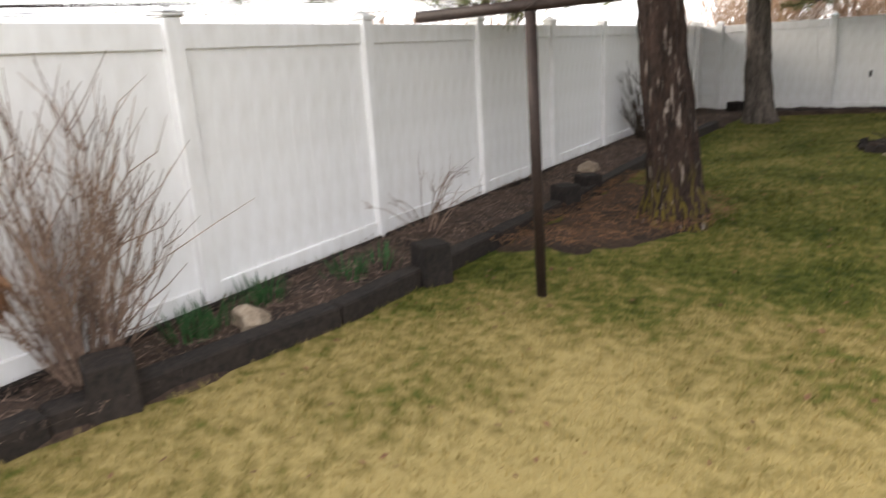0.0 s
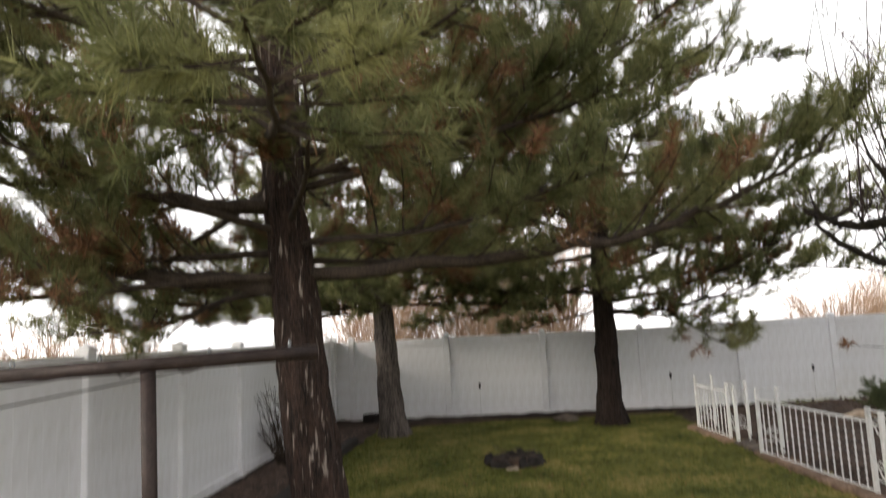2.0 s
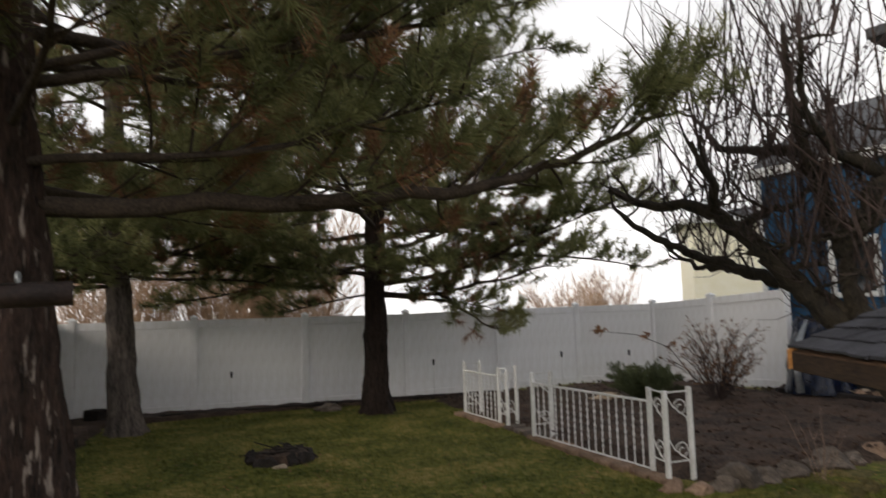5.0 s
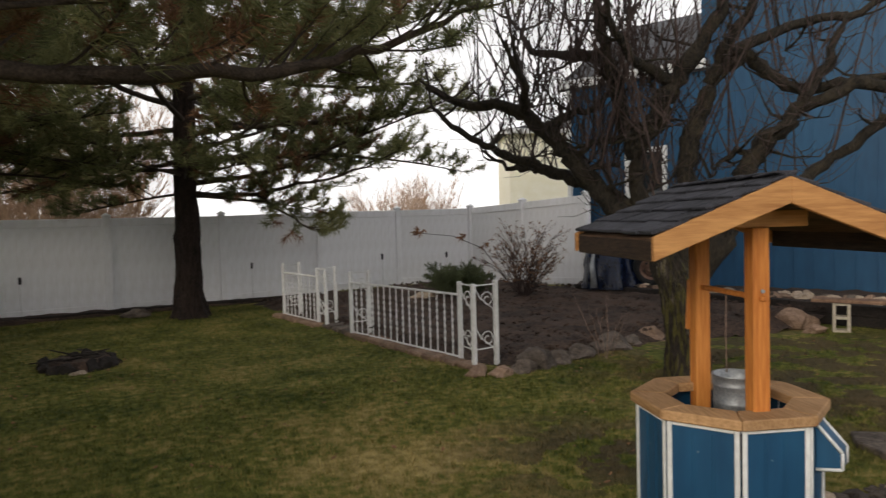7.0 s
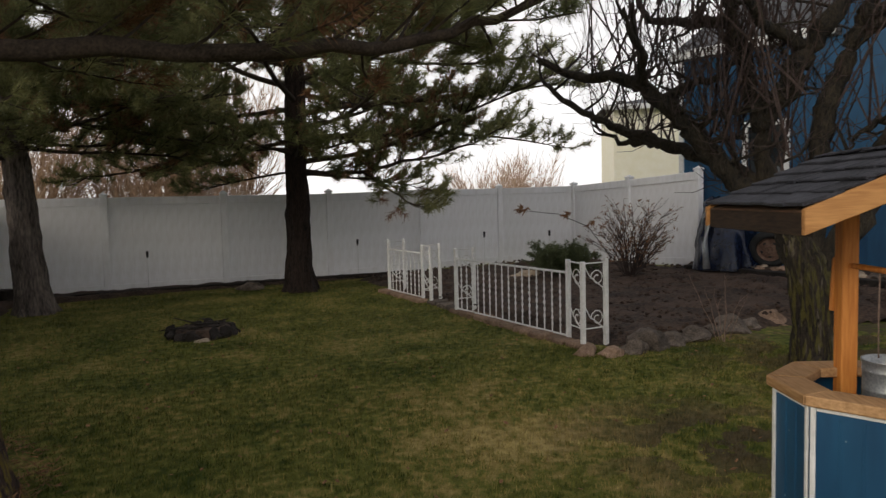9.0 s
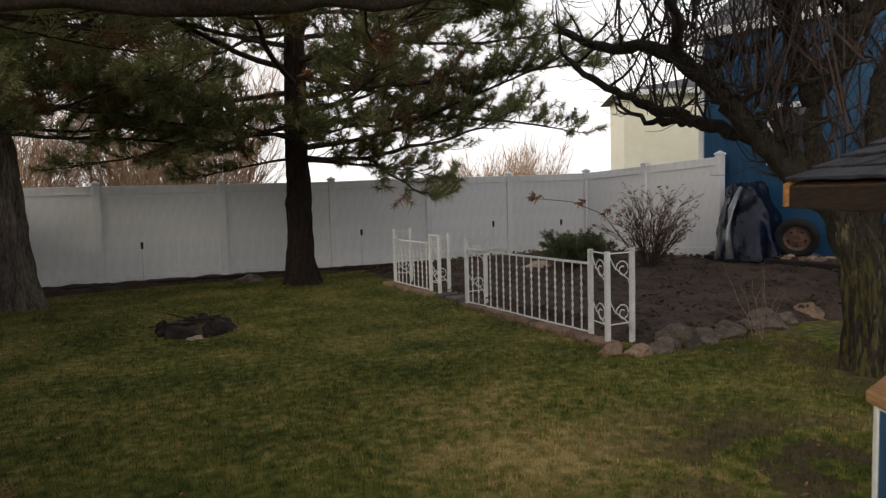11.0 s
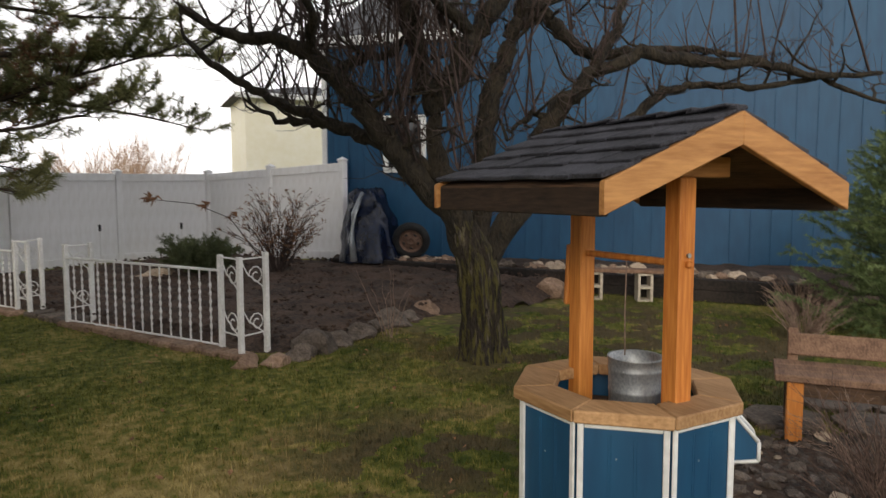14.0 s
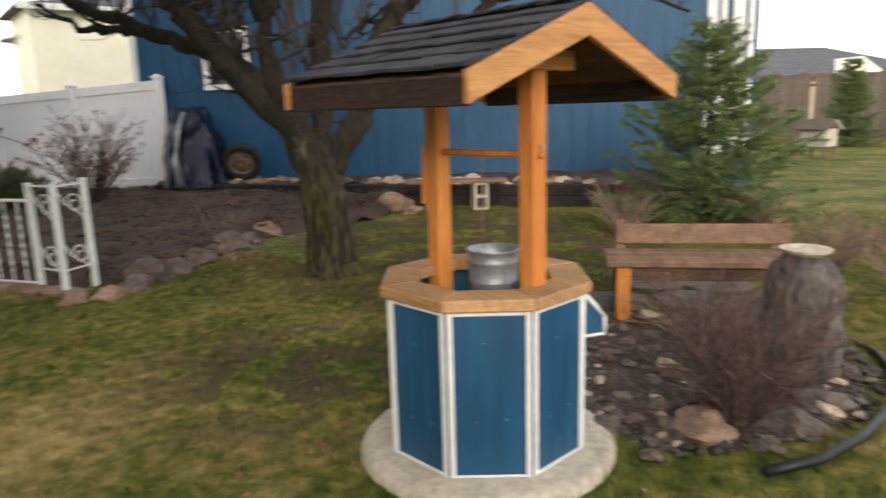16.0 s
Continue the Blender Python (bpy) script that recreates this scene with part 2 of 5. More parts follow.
def lawn_mat(name, blades):
    """Worn spring lawn: green with straw patches, two scales of variation."""
    m = bpy.data.materials.new(name)
    m.use_nodes = True
    n, l = m.node_tree.nodes, m.node_tree.links
    b = n["Principled BSDF"]
    tc = n.new("ShaderNodeTexCoord")
    def noise_at(scale, detail):
        t = n.new("ShaderNodeTexNoise")
        t.inputs["Scale"].default_value, t.inputs["Detail"].default_value = scale, detail
        l.new(tc.outputs["Object"], t.inputs["Vector"])
        return t.outputs["Fac"]
    def patch(cx, cy, r, soft):
        d = n.new("ShaderNodeVectorMath")
        d.operation = "DISTANCE"
        d.inputs[1].default_value = (cx, cy, 0)
        l.new(tc.outputs["Object"], d.inputs[0])
        mr = n.new("ShaderNodeMapRange")
        mr.inputs["From Min"].default_value, mr.inputs["From Max"].default_value = r, r + soft
        mr.inputs["To Min"].default_value, mr.inputs["To Max"].default_value = 1, 0
        l.new(d.outputs["Value"], mr.inputs["Value"])
        return mr.outputs[0]
    def math(op, a, c):
        t = n.new("ShaderNodeMath")
        t.operation = op
        for i, v in enumerate((a, c)):
            if isinstance(v, float):
                t.inputs[i].default_value = v
            else:
                l.new(v, t.inputs[i])
        return t.outputs[0]
    dry = math("MAXIMUM", patch(3.0, 1.7, 0.9, 2.4), math("MULTIPLY", patch(5.3, 6.2, 0.1, 1.1), 0.6))
    dry = math("ADD", math("MULTIPLY", dry, 0.46), math("MULTIPLY", noise_at(1.3, 6), 0.8))
    dry = math("SUBTRACT", dry, 0.32)
    dry = math("ADD", dry, math("MULTIPLY", noise_at(11, 5), 0.95))
    if blades:
        g = n.new("ShaderNodeNewGeometry")
        dry = math("ADD", dry, math("MULTIPLY", g.outputs["Random Per Island"], 0.36))
        dry = math("SUBTRACT", dry, 0.18)
    ramp = n.new("ShaderNodeValToRGB")
    e = ramp.color_ramp.elements
    e[0].position, e[0].color = 0.34, (0.040, 0.058, 0.008, 1)
    e[1].position, e[1].color = 1.0, (0.47, 0.365, 0.150, 1)
    for p, c in ((0.58, (0.132, 0.138, 0.027)), (0.78, (0.295, 0.228, 0.080))):
        x = e.new(p)
        x.color = (*c, 1)
    l.new(dry, ramp.inputs["Fac"])
    bare = math("MAXIMUM", patch(10.0, 5.9, 1.5, 1.6), patch(6.4, 5.5, 0.3, 1.0))
    bare = math("MULTIPLY", bare, math("GREATER_THAN", noise_at(2.6, 6), 0.48))
    earth = n.new("ShaderNodeMix")
    earth.data_type = "RGBA"
    earth.inputs["B"].default_value = (0.075, 0.052, 0.036, 1)
    l.new(math("MULTIPLY", bare, 0.8), earth.inputs["Factor"])
    l.new(ramp.outputs[0], earth.inputs["A"])
    l.new(earth.outputs["Result"], b.inputs["Base Color"])
    b.inputs["Roughness"].default_value, b.inputs["Specular IOR Level"].default_value = 0.8, 0.15
    if not blades:
        bp = n.new("ShaderNodeBump")
        bp.inputs["Strength"].default_value, bp.inputs["Distance"].default_value = 0.8, 0.02
        l.new(noise_at(60, 4), bp.inputs["Height"])
        l.new(bp.outputs[0], b.inputs["Normal"])
    return m


LAWN, BLADES = lawn_mat("lawn_thatch", False), lawn_mat("grass_blades", True)


# ---- mesh helpers ----
def part(name, bm, material, parent=None, label=""):
    """Links a bmesh as one mesh object under a thing or a part."""
    me = bpy.data.meshes.new(name)
    bm.to_mesh(me)
    bm.free()
    return hang(name, me, material, parent, label)


def hang(name, me, material, parent=None, label="", m=None):
    if material and not me.materials:
        me.materials.append(material)
    ob = new(name, me)
    if parent:
        ob.parent = parent
    if m is not None:
        ob.matrix_basis = m
    return tagged(ob, label)


def thing(name, at, label, category, group="", kind=""):
    ob = new(name)
    ob.empty_display_size = 0.1
    ob.matrix_basis = at if isinstance(at, Matrix) else Matrix.Translation(at)
    return tagged(ob, label, category, group, kind)


def box(bm, size, m=None, bevel=0.0):
    """A box of that size about the origin, placed by m, with its edges bevelled."""
    r = bmesh.ops.create_cube(bm, size=1.0)
    vs = r["verts"]
    bmesh.ops.scale(bm, vec=size, verts=vs)
    if bevel:
        es = list({e for v in vs for e in v.link_edges})
        got = bmesh.ops.bevel(bm, geom=es, offset=bevel, segments=1, affect="EDGES", profile=0.5)
        vs = list({v for f in got["faces"] for v in f.verts} | {v for v in vs if v.is_valid})
    if m is not None:
        bmesh.ops.transform(bm, matrix=m, verts=vs)
    return bm


def boxed(size, m=None, bevel=0.0):
    return box(bmesh.new(), size, m, bevel)


def box_mesh(name, size, bevel=0.0, m=None):
    bm = boxed(size, m, bevel)
    me = bpy.data.meshes.new(name)
    bm.to_mesh(me)
    bm.free()
    return me


def prism(points, z0, z1, bm=None):
    """An upright prism over a polygon in the plan."""
    bm = bm or bmesh.new()
    lo = [bm.verts.new((x, y, z0)) for x, y in points]
    hi = [bm.verts.new((x, y, z1)) for x, y in points]
    bm.faces.new(lo[::-1])
    bm.faces.new(hi)
    for i in range(len(points)):
        j = (i + 1) % len(points)
        bm.faces.new((lo[i], lo[j], hi[j], hi[i]))
    return bm


class Soup:
    """Gathers tubes and triangles for one mesh."""
    def __init__(self):
        self.v, self.f = [], []

    def tube(self, pts, radii, sides=6, cap=True, wobble=0.0, rnd=None):
        pts = [Vector(p) for p in pts]
        base = len(self.v)
        n = len(pts)
        for i, p in enumerate(pts):
            d = (pts[min(i + 1, n - 1)] - pts[max(i - 1, 0)]).normalized()
            a = d.cross(Vector((0.31, 0.17, 0.93)))
            if a.length < 1e-3:
                a = d.cross(Vector((1, 0, 0)))
            a.normalize()
            b = d.cross(a)
            for k in range(sides):
                ang = 2 * math.pi * k / sides
                r = radii[i] * (1 + (rnd.uniform(-wobble, wobble) if wobble else 0))
                self.v.append(tuple(p + a * (r * math.cos(ang)) + b * (r * math.sin(ang))))
        for i in range(n - 1):
            for k in range(sides):
                q = (k + 1) % sides
                self.f.append((base + i * sides + k, base + i * sides + q, base + (i + 1) * sides + q, base + (i + 1) * sides + k))
        if cap:
            self.f.append(tuple(base + k for k in range(sides))[::-1])
            self.f.append(tuple(base + (n - 1) * sides + k for k in range(sides)))

    def mesh(self, name, smooth=True):
        me = bpy.data.meshes.new(name)
        me.from_pydata(self.v, [], self.f)
        if smooth:
            me.polygons.foreach_set("use_smooth", [True] * len(me.polygons))
        me.update()
        return me


def tube_mesh(name, pts, radii, sides=8, wobble=0.0, seed=1):
    s = Soup()
    s.tube(pts, radii if isinstance(radii, (list, tuple)) else [radii] * len(pts), sides, True, wobble, random.Random(seed))
    return s.mesh(name)


def spin(profile, segs=24, name="lathe"):
    """A turned mesh from (radius, z) pairs."""
    v, f = [], []
    for r, z in profile:
        for k in range(segs):
            a = 2 * math.pi * k / segs
            v.append((r * math.cos(a), r * math.sin(a), z))
    for i in range(len(profile) - 1):
        for k in range(segs):
            q = (k + 1) % segs
            f.append((i * segs + k, i * segs + q, (i + 1) * segs + q, (i + 1) * segs + k))
    f.append(tuple(range(segs))[::-1])
    f.append(tuple((len(profile) - 1) * segs + k for k in range(segs)))
    me = bpy.data.meshes.new(name)
    me.from_pydata(v, [], f)
    me.update()
    return me


def rock_mesh(name, seed, flat=0.6, sub=2, rough=0.35):
    """A broken stone about one metre across, sitting on z = 0."""
    bm = bmesh.new()
    bmesh.ops.create_icosphere(bm, subdivisions=sub, radius=0.5)
    rnd = random.Random(seed)
    planes = [(Vector((rnd.uniform(-1, 1), rnd.uniform(-1, 1), rnd.uniform(-0.6, 1))).normalized(), rnd.uniform(0.28, 0.42)) for _ in range(7)]
    off = Vector((seed * 3.1, seed * 1.7, 0))
    for v in bm.verts:
        p = v.co
        for nrm, d in planes:
            over = p.dot(nrm) - d
            if over > 0:
                p = p - nrm * over
        p = p * (1 + rough * 0.5 * noise.noise(p * 3 + off))
        v.co = Vector((p.x, p.y, max(p.z * flat, -0.18 * flat) + 0.18 * flat))
    me = bpy.data.meshes.new(name)
    bm.to_mesh(me)
    bm.free()
    return me


def inside(poly, x, y):
    ok = False
    for i in range(len(poly)):
        (x1, y1), (x2, y2) = poly[i], poly[i - 1]
        if (y1 > y) != (y2 > y) and x < (x2 - x1) * (y - y1) / (y2 - y1) + x1:
            ok = not ok
    return ok


def edge_distance(poly, x, y):
    best = 9.0
    for i in range(len(poly)):
        (x1, y1), (x2, y2) = poly[i], poly[i - 1]
        dx, dy = x2 - x1, y2 - y1
        t = max(0, min(1, ((x - x1) * dx + (y - y1) * dy) / (dx * dx + dy * dy)))
        best = min(best, math.hypot(x - x1 - t * dx, y - y1 - t * dy))
    return best


def patch_mesh(name, poly, step, height, lump, ramp=0.3, rise=None):
    """An uneven sheet of earth over a polygon; its rim dips under the ground."""
    xs, ys = [p[0] for p in poly], [p[1] for p in poly]
    nx, ny = int((max(xs) - min(xs)) / step) + 2, int((max(ys) - min(ys)) / step) + 2
    ids, v, f = {}, [], []
    for i in range(nx):
        for j in range(ny):
            x, y = min(xs) + i * step, min(ys) + j * step
            d = edge_distance(poly, x, y)
            s = d if inside(poly, x, y) else -d
            s += 0.12 * noise.noise((x * 2.3, y * 2.3, 4.0))
            if s < -0.2:
                continue
            z = -0.02 + (height + 0.02) * max(-0.6, min(1, s / ramp)) + lump * (noise.noise((x * 3.1, y * 3.1, 1.0)) + 0.6 * noise.noise((x * 9, y * 9, 2.0)))
            ids[i, j] = len(v)
            v.append((x, y, z + (rise(x, y) if rise else 0)))
    for i in range(nx - 1):
        for j in range(ny - 1):
            q = [ids.get(k) for k in ((i, j), (i + 1, j), (i + 1, j + 1), (i, j + 1))]
            if None not in q:
                f.append(tuple(q))
    me = bpy.data.meshes.new(name)
    me.from_pydata(v, [], f)
    me.polygons.foreach_set("use_smooth", [True] * len(f))
    me.update()
    return me


# ---- ground ----
g = bmesh.new()
bmesh.ops.create_grid(g, x_segments=2, y_segments=2, size=400)
ground = tagged(part("ground", g, LAWN), "worn spring lawn, green with straw-coloured patches", "lawn", kind="structure")

LEFT_BED = [(-0.2, -4), (0.45, -4), (0.58, 1.2), (0.8, 2.2), (0.95, 3.4), (1.0, 4.4), (1.02, 5.2), (1.15, 6.5), (1.1, 8), (1.0, 11), (1.2, 15.2), (3.5, 15.9), (7.2, 16.0), (7.2, 16.7), (-0.2, 16.7)]
TREE_RING = [(0.9, 5.0), (1.7, 5.1), (2.3, 5.8), (2.6, 6.6), (2.3, 7.4), (1.6, 8.2), (0.9, 8.4)]
GARDEN = [(7.15, 13.5), (7.32, 8.3), (7.6, 7.95), (8.5, 7.95), (9.9, 8.15), (11.0, 7.8), (12.6, 7.5), (12.5, 12.4), (12.4, 15.9), (9.0, 16.2), (7.1, 15.9)]
hang("soil_bed", patch_mesh("soil_bed", LEFT_BED, 0.09, 0.07, 0.035, 0.12), SOIL)
tagged(bpy.data.objects["soil_bed"], "dark bare soil bed along the white fence", "soil bed", kind="structure")
tagged(hang("needle_litter", patch_mesh("needle_litter", TREE_RING, 0.1, 0.03, 0.02, 0.4), MULCH), "reddish brown needle litter under the pine", "mulch", kind="structure")
tagged(hang("garden_soil", patch_mesh("garden_soil", GARDEN, 0.09, 0.10, 0.045, 0.35, rise=lambda x, y: 0.035 * max(0, x - 8.5)), SOIL), "dark tilled garden soil", "soil bed", kind="structure")


# ---- white vinyl fence ----
POST = box_mesh("fence_post", (0.127, 0.127, 1.84), 0.008, pose(0, 0, 0.92))
bmc = boxed((0.15, 0.15, 0.03), pose(0, 0, 0.015), 0.005)
apex = [bmc.verts.new((x, y, 0.03)) for x, y in ((-0.065, -0.065), (0.065, -0.065), (0.065, 0.065), (-0.065, 0.065))]
tip = bmc.verts.new((0, 0, 0.075))
for i in range(4):
    bmc.faces.new((apex[i], apex[(i + 1) % 4], tip))
CAP = bpy.data.meshes.new("post_cap")
bmc.to_mesh(CAP)
bmc.free()


def fence_run(name, points, tops, label):
    """Posts at the points, and between them two rails and a row of tongued boards."""
    root = thing(name, (0, 0, 0), label, "fence", kind="structure")
    for (x, y), z in zip(points, tops):
        p = hang("post", POST, VINYL, root, m=pose(x, y, z - 1.85))
        hang("cap", CAP, VINYL, p, m=pose(0, 0, 1.842))
    for i in range(len(points) - 1):
        (x1, y1), (x2, y2) = points[i], points[i + 1]
        run, ang = math.hypot(x2 - x1, y2 - y1), math.degrees(math.atan2(y2 - y1, x2 - x1))
        z = (tops[i] + tops[i + 1]) / 2 - 1.85
        clear = run - 0.127
        slope = math.degrees(math.atan2(tops[i + 1] - tops[i], run))
        rail = box_mesh("rail", (clear - 0.004, 0.066, 0.15), 0.006)
        for h in (0.125, 1.735):
            hang("rail", rail, VINYL, root, m=pose((x1 + x2) / 2, (y1 + y2) / 2, z + h, 0, -slope, ang))
        count = 10
        w = clear / count
        board = box_mesh("board", (w - 0.0005, 0.024, 1.48), 0.0016)
        for k in range(count):
            s = 0.0635 + w * (k + 0.5)
            hang("board", board, VINYL, root, m=pose(x1 + (x2 - x1) * s / run, y1 + (y2 - y1) * s / run, z + 0.93 + (s / run - 0.5) * (tops[i + 1] - tops[i]), 0, 0, ang))
    return root


LPTS = [(0, 3.16 + 1.83 * k) for k in range(-5, 8)] + [(0, 16.49)]
fence_run("wall_west_fence", LPTS, [1.85] * len(LPTS), "white vinyl privacy fence, lightly stained, along a soil bed")
BPTS = [(0.41, 16.49), (2.52, 16.49), (4.63, 16.49), (6.735, 16.49), (8.82, 16.49), (10.9, 16.75), (12.45, 15.95), (12.54, 14.06), (12.61, 12.17)]
fence_run("wall_north_fence", [(0.0, 16.49)] + BPTS, [1.81] * 5 + [1.86, 1.87, 1.88, 1.95, 2.03], "white vinyl privacy fence with grey weather streaks")


# ---- blue house ----
HL, HANG = Vector((12.6, 12.95, 0)), -70.9
HM = pose(12.6, 12.95, 0, 0, 0, HANG)
HLEN = 10.62
SPLIT = 2.9
EAVES = 4.2
NEAR = 0.3


def house():
    """A blue house: local x runs along the facade, local -y faces the yard."""
    root = thing("blue_house", HM, "blue painted house with white window trim and grey roof", "house")
    # facade with real openings, built of piers, sills and heads
    openings = [(1.53, 2.19, 1.89, 2.74), (9.86, 10.02, 0.6, 3.6), (10.27, 10.46, 0.6, 3.6), (6.3, 7.2, 4.6, 5.5)]
    x = 0.0
    edges = sorted({NEAR, SPLIT, HLEN} | {o[0] for o in openings} | {o[1] for o in openings})
    for a, b in zip(edges, edges[1:]):
        top = EAVES if b <= SPLIT else 5.9
        cuts = [(o[2], o[3]) for o in openings if o[0] <= a and b <= o[1]]
        spans = [(-0.2, top)] if not cuts else [(-0.2, cuts[0][0]), (cuts[0][1], top)]
        for lo, hi in spans:
            part("wall", boxed((b - a, 0.2, hi - lo), pose((a + b) / 2, 0.1, (lo + hi) / 2)), BLUEWALL, root)
    for size, at in (((0.2, 7.0, EAVES + 0.2), (NEAR + 0.1, 3.7, EAVES / 2 - 0.1)), ((0.2, 7.0, 6.1), (HLEN - 0.1, 3.7, 2.85)), ((0.2, 7.0, 6.1), (SPLIT + 0.1, 3.7, 2.85)), ((HLEN - NEAR, 0.2, 3.5), ((HLEN + NEAR) / 2, 7.3, 1.55))):
        part("wall", boxed(size, pose(*at)), BLUEWALL, root)
    for k in range(int((HLEN - NEAR) / 0.3)):
        xx = NEAR + 0.15 + 0.3 * k
        if not any(o[0] - 0.12 < xx < o[1] + 0.12 for o in openings):
            part("batten", boxed((0.022, 0.014, (EAVES + 0.15 if xx < SPLIT else 6.0)), pose(xx, -0.005, EAVES / 2 - 0.1 if xx < SPLIT else 2.8), 0.003), BLUEWALL, root)
    part("corner_trim", boxed((0.09, 0.09, EAVES + 0.2), pose(NEAR - 0.02, 0.0, EAVES / 2 - 0.1), 0.006), WHITE, root, "white corner board")
    roof = bmesh.new()
    box(roof, (SPLIT + 0.1, 3.6, 0.14), pose(SPLIT / 2 + 0.1, 1.5, EAVES + 0.8, 29, 0, 0))
    part("roof", roof, ROOFGREY, root, "grey shingle roof over the low wing")
    part("upper_roof", boxed((HLEN - SPLIT + 0.7, 8.2, 0.18), pose((HLEN + SPLIT) / 2, 3.5, 6.0), 0.02), ROOFGREY, root, "grey roof over the upper storey")
    part("fascia", boxed((SPLIT, 0.06, 0.16), pose(SPLIT / 2 + 0.1, -0.12, EAVES - 0.02), 0.006), WHITE, root, "pale eaves board")
    for a, b, lo, hi in openings:
        w = part("window", boxed((b - a - 0.02, 0.02, hi - lo - 0.02), pose((a + b) / 2, 0.08, (lo + hi) / 2)), WHITE if b - a < 0.5 else GLASS, root, "white blind behind the pane" if b - a < 0.5 else "dark reflecting window pane")
        for size, at in (((0.09, 0.06, hi - lo + 0.18), (a - 0.03, -0.02, (lo + hi) / 2)), ((0.09, 0.06, hi - lo + 0.18), (b + 0.03, -0.02, (lo + hi) / 2)), ((b - a - 0.04, 0.05, 0.09), ((a + b) / 2, -0.02, hi + 0.04)), ((b - a - 0.04, 0.07, 0.09), ((a + b) / 2, -0.02, lo - 0.04))):
            part("frame", boxed(size, pose(*at), 0.006), WHITE, w, "white window trim")
    return root


house()


# ---- trees: trunks ----
def trunk_mesh(name, pts, radii, sides=56, seed=3, plate=0.13):
    """A tapered trunk with furrowed bark plates."""
    path, rads = [], []
    for i in range(len(pts) - 1):
        a, b = Vector(pts[i]), Vector(pts[i + 1])
        n = max(2, int((b - a).length / 0.045))
        for k in range(n):
            path.append(a.lerp(b, k / n))
            rads.append(radii[i] + (radii[i + 1] - radii[i]) * k / n)
    path.append(Vector(pts[-1]))
    rads.append(radii[-1])
    v, f = [], []
    for i, p in enumerate(path):
        for k in range(sides):
            a = 2 * math.pi * k / sides
            q = Vector((math.cos(a) * 5.5, math.sin(a) * 5.5, p.z * 2.2 + seed))
            furrow = abs(noise.noise(q)) * 1.6 - 0.45 + 0.5 * noise.noise(q * 2.3) + 0.35 * abs(noise.noise(q * 4.1))
            flare = 1 + 0.35 * math.exp(-max(0, p.z) / 0.18) * (1 + 0.5 * math.sin(5 * a + seed))
            r = rads[i] * (flare + plate * furrow)
            v.append((p.x + r * math.cos(a), p.y + r * math.sin(a), p.z))
    for i in range(len(path) - 1):
        for k in range(sides):
            q = (k + 1) % sides
            f.append((i * sides + k, i * sides + q, (i + 1) * sides + q, (i + 1) * sides + k))
    me = bpy.data.meshes.new(name)
    me.from_pydata(v, [], f)
    me.polygons.foreach_set("use_smooth", [True] * len(f))
    me.update()
    return me


def tufts(points, dirs, count, length, width, rnd):
    """Bottle-brush clusters of needles, one thin triangle each."""
    n = len(points)
    P, D = np.repeat(np.array(points), count, 0), np.repeat(np.array(dirs), count, 0)
    g = np.random.RandomState(rnd)
    R = g.normal(size=P.shape)
    R -= D * np.sum(R * D, 1, keepdims=True)
    R /= np.linalg.norm(R, axis=1, keepdims=True) + 1e-9
    open_ = g.uniform(0.45, 1.40, (len(P), 1))
    N = D * np.cos(open_) + R * np.sin(open_)
    N[:, 2] -= 0.08
    L = length * g.uniform(0.65, 1.1, (len(P), 1))
    S = P - D * (1.25 * length * g.uniform(-0.15, 1.0, (len(P), 1)))
    W = np.cross(N, g.normal(size=P.shape))
    W *= width / (np.linalg.norm(W, axis=1, keepdims=True) + 1e-9)
    V = np.stack([S - W, S + W, S + N * L], 1).reshape(-1, 3)
    F = np.arange(len(V)).reshape(-1, 3)
    return V, F


def tri_mesh(name, V, F):
    me = bpy.data.meshes.new(name)
    me.vertices.add(len(V))
    me.vertices.foreach_set("co", V.astype(np.float32).ravel())
    me.loops.add(F.size)
    me.loops.foreach_set("vertex_index", F.astype(np.int32).ravel())
    me.polygons.add(len(F))
    me.polygons.foreach_set("loop_start", np.arange(0, F.size, 3, dtype=np.int32))
    me.update(calc_edges=True)
    return me


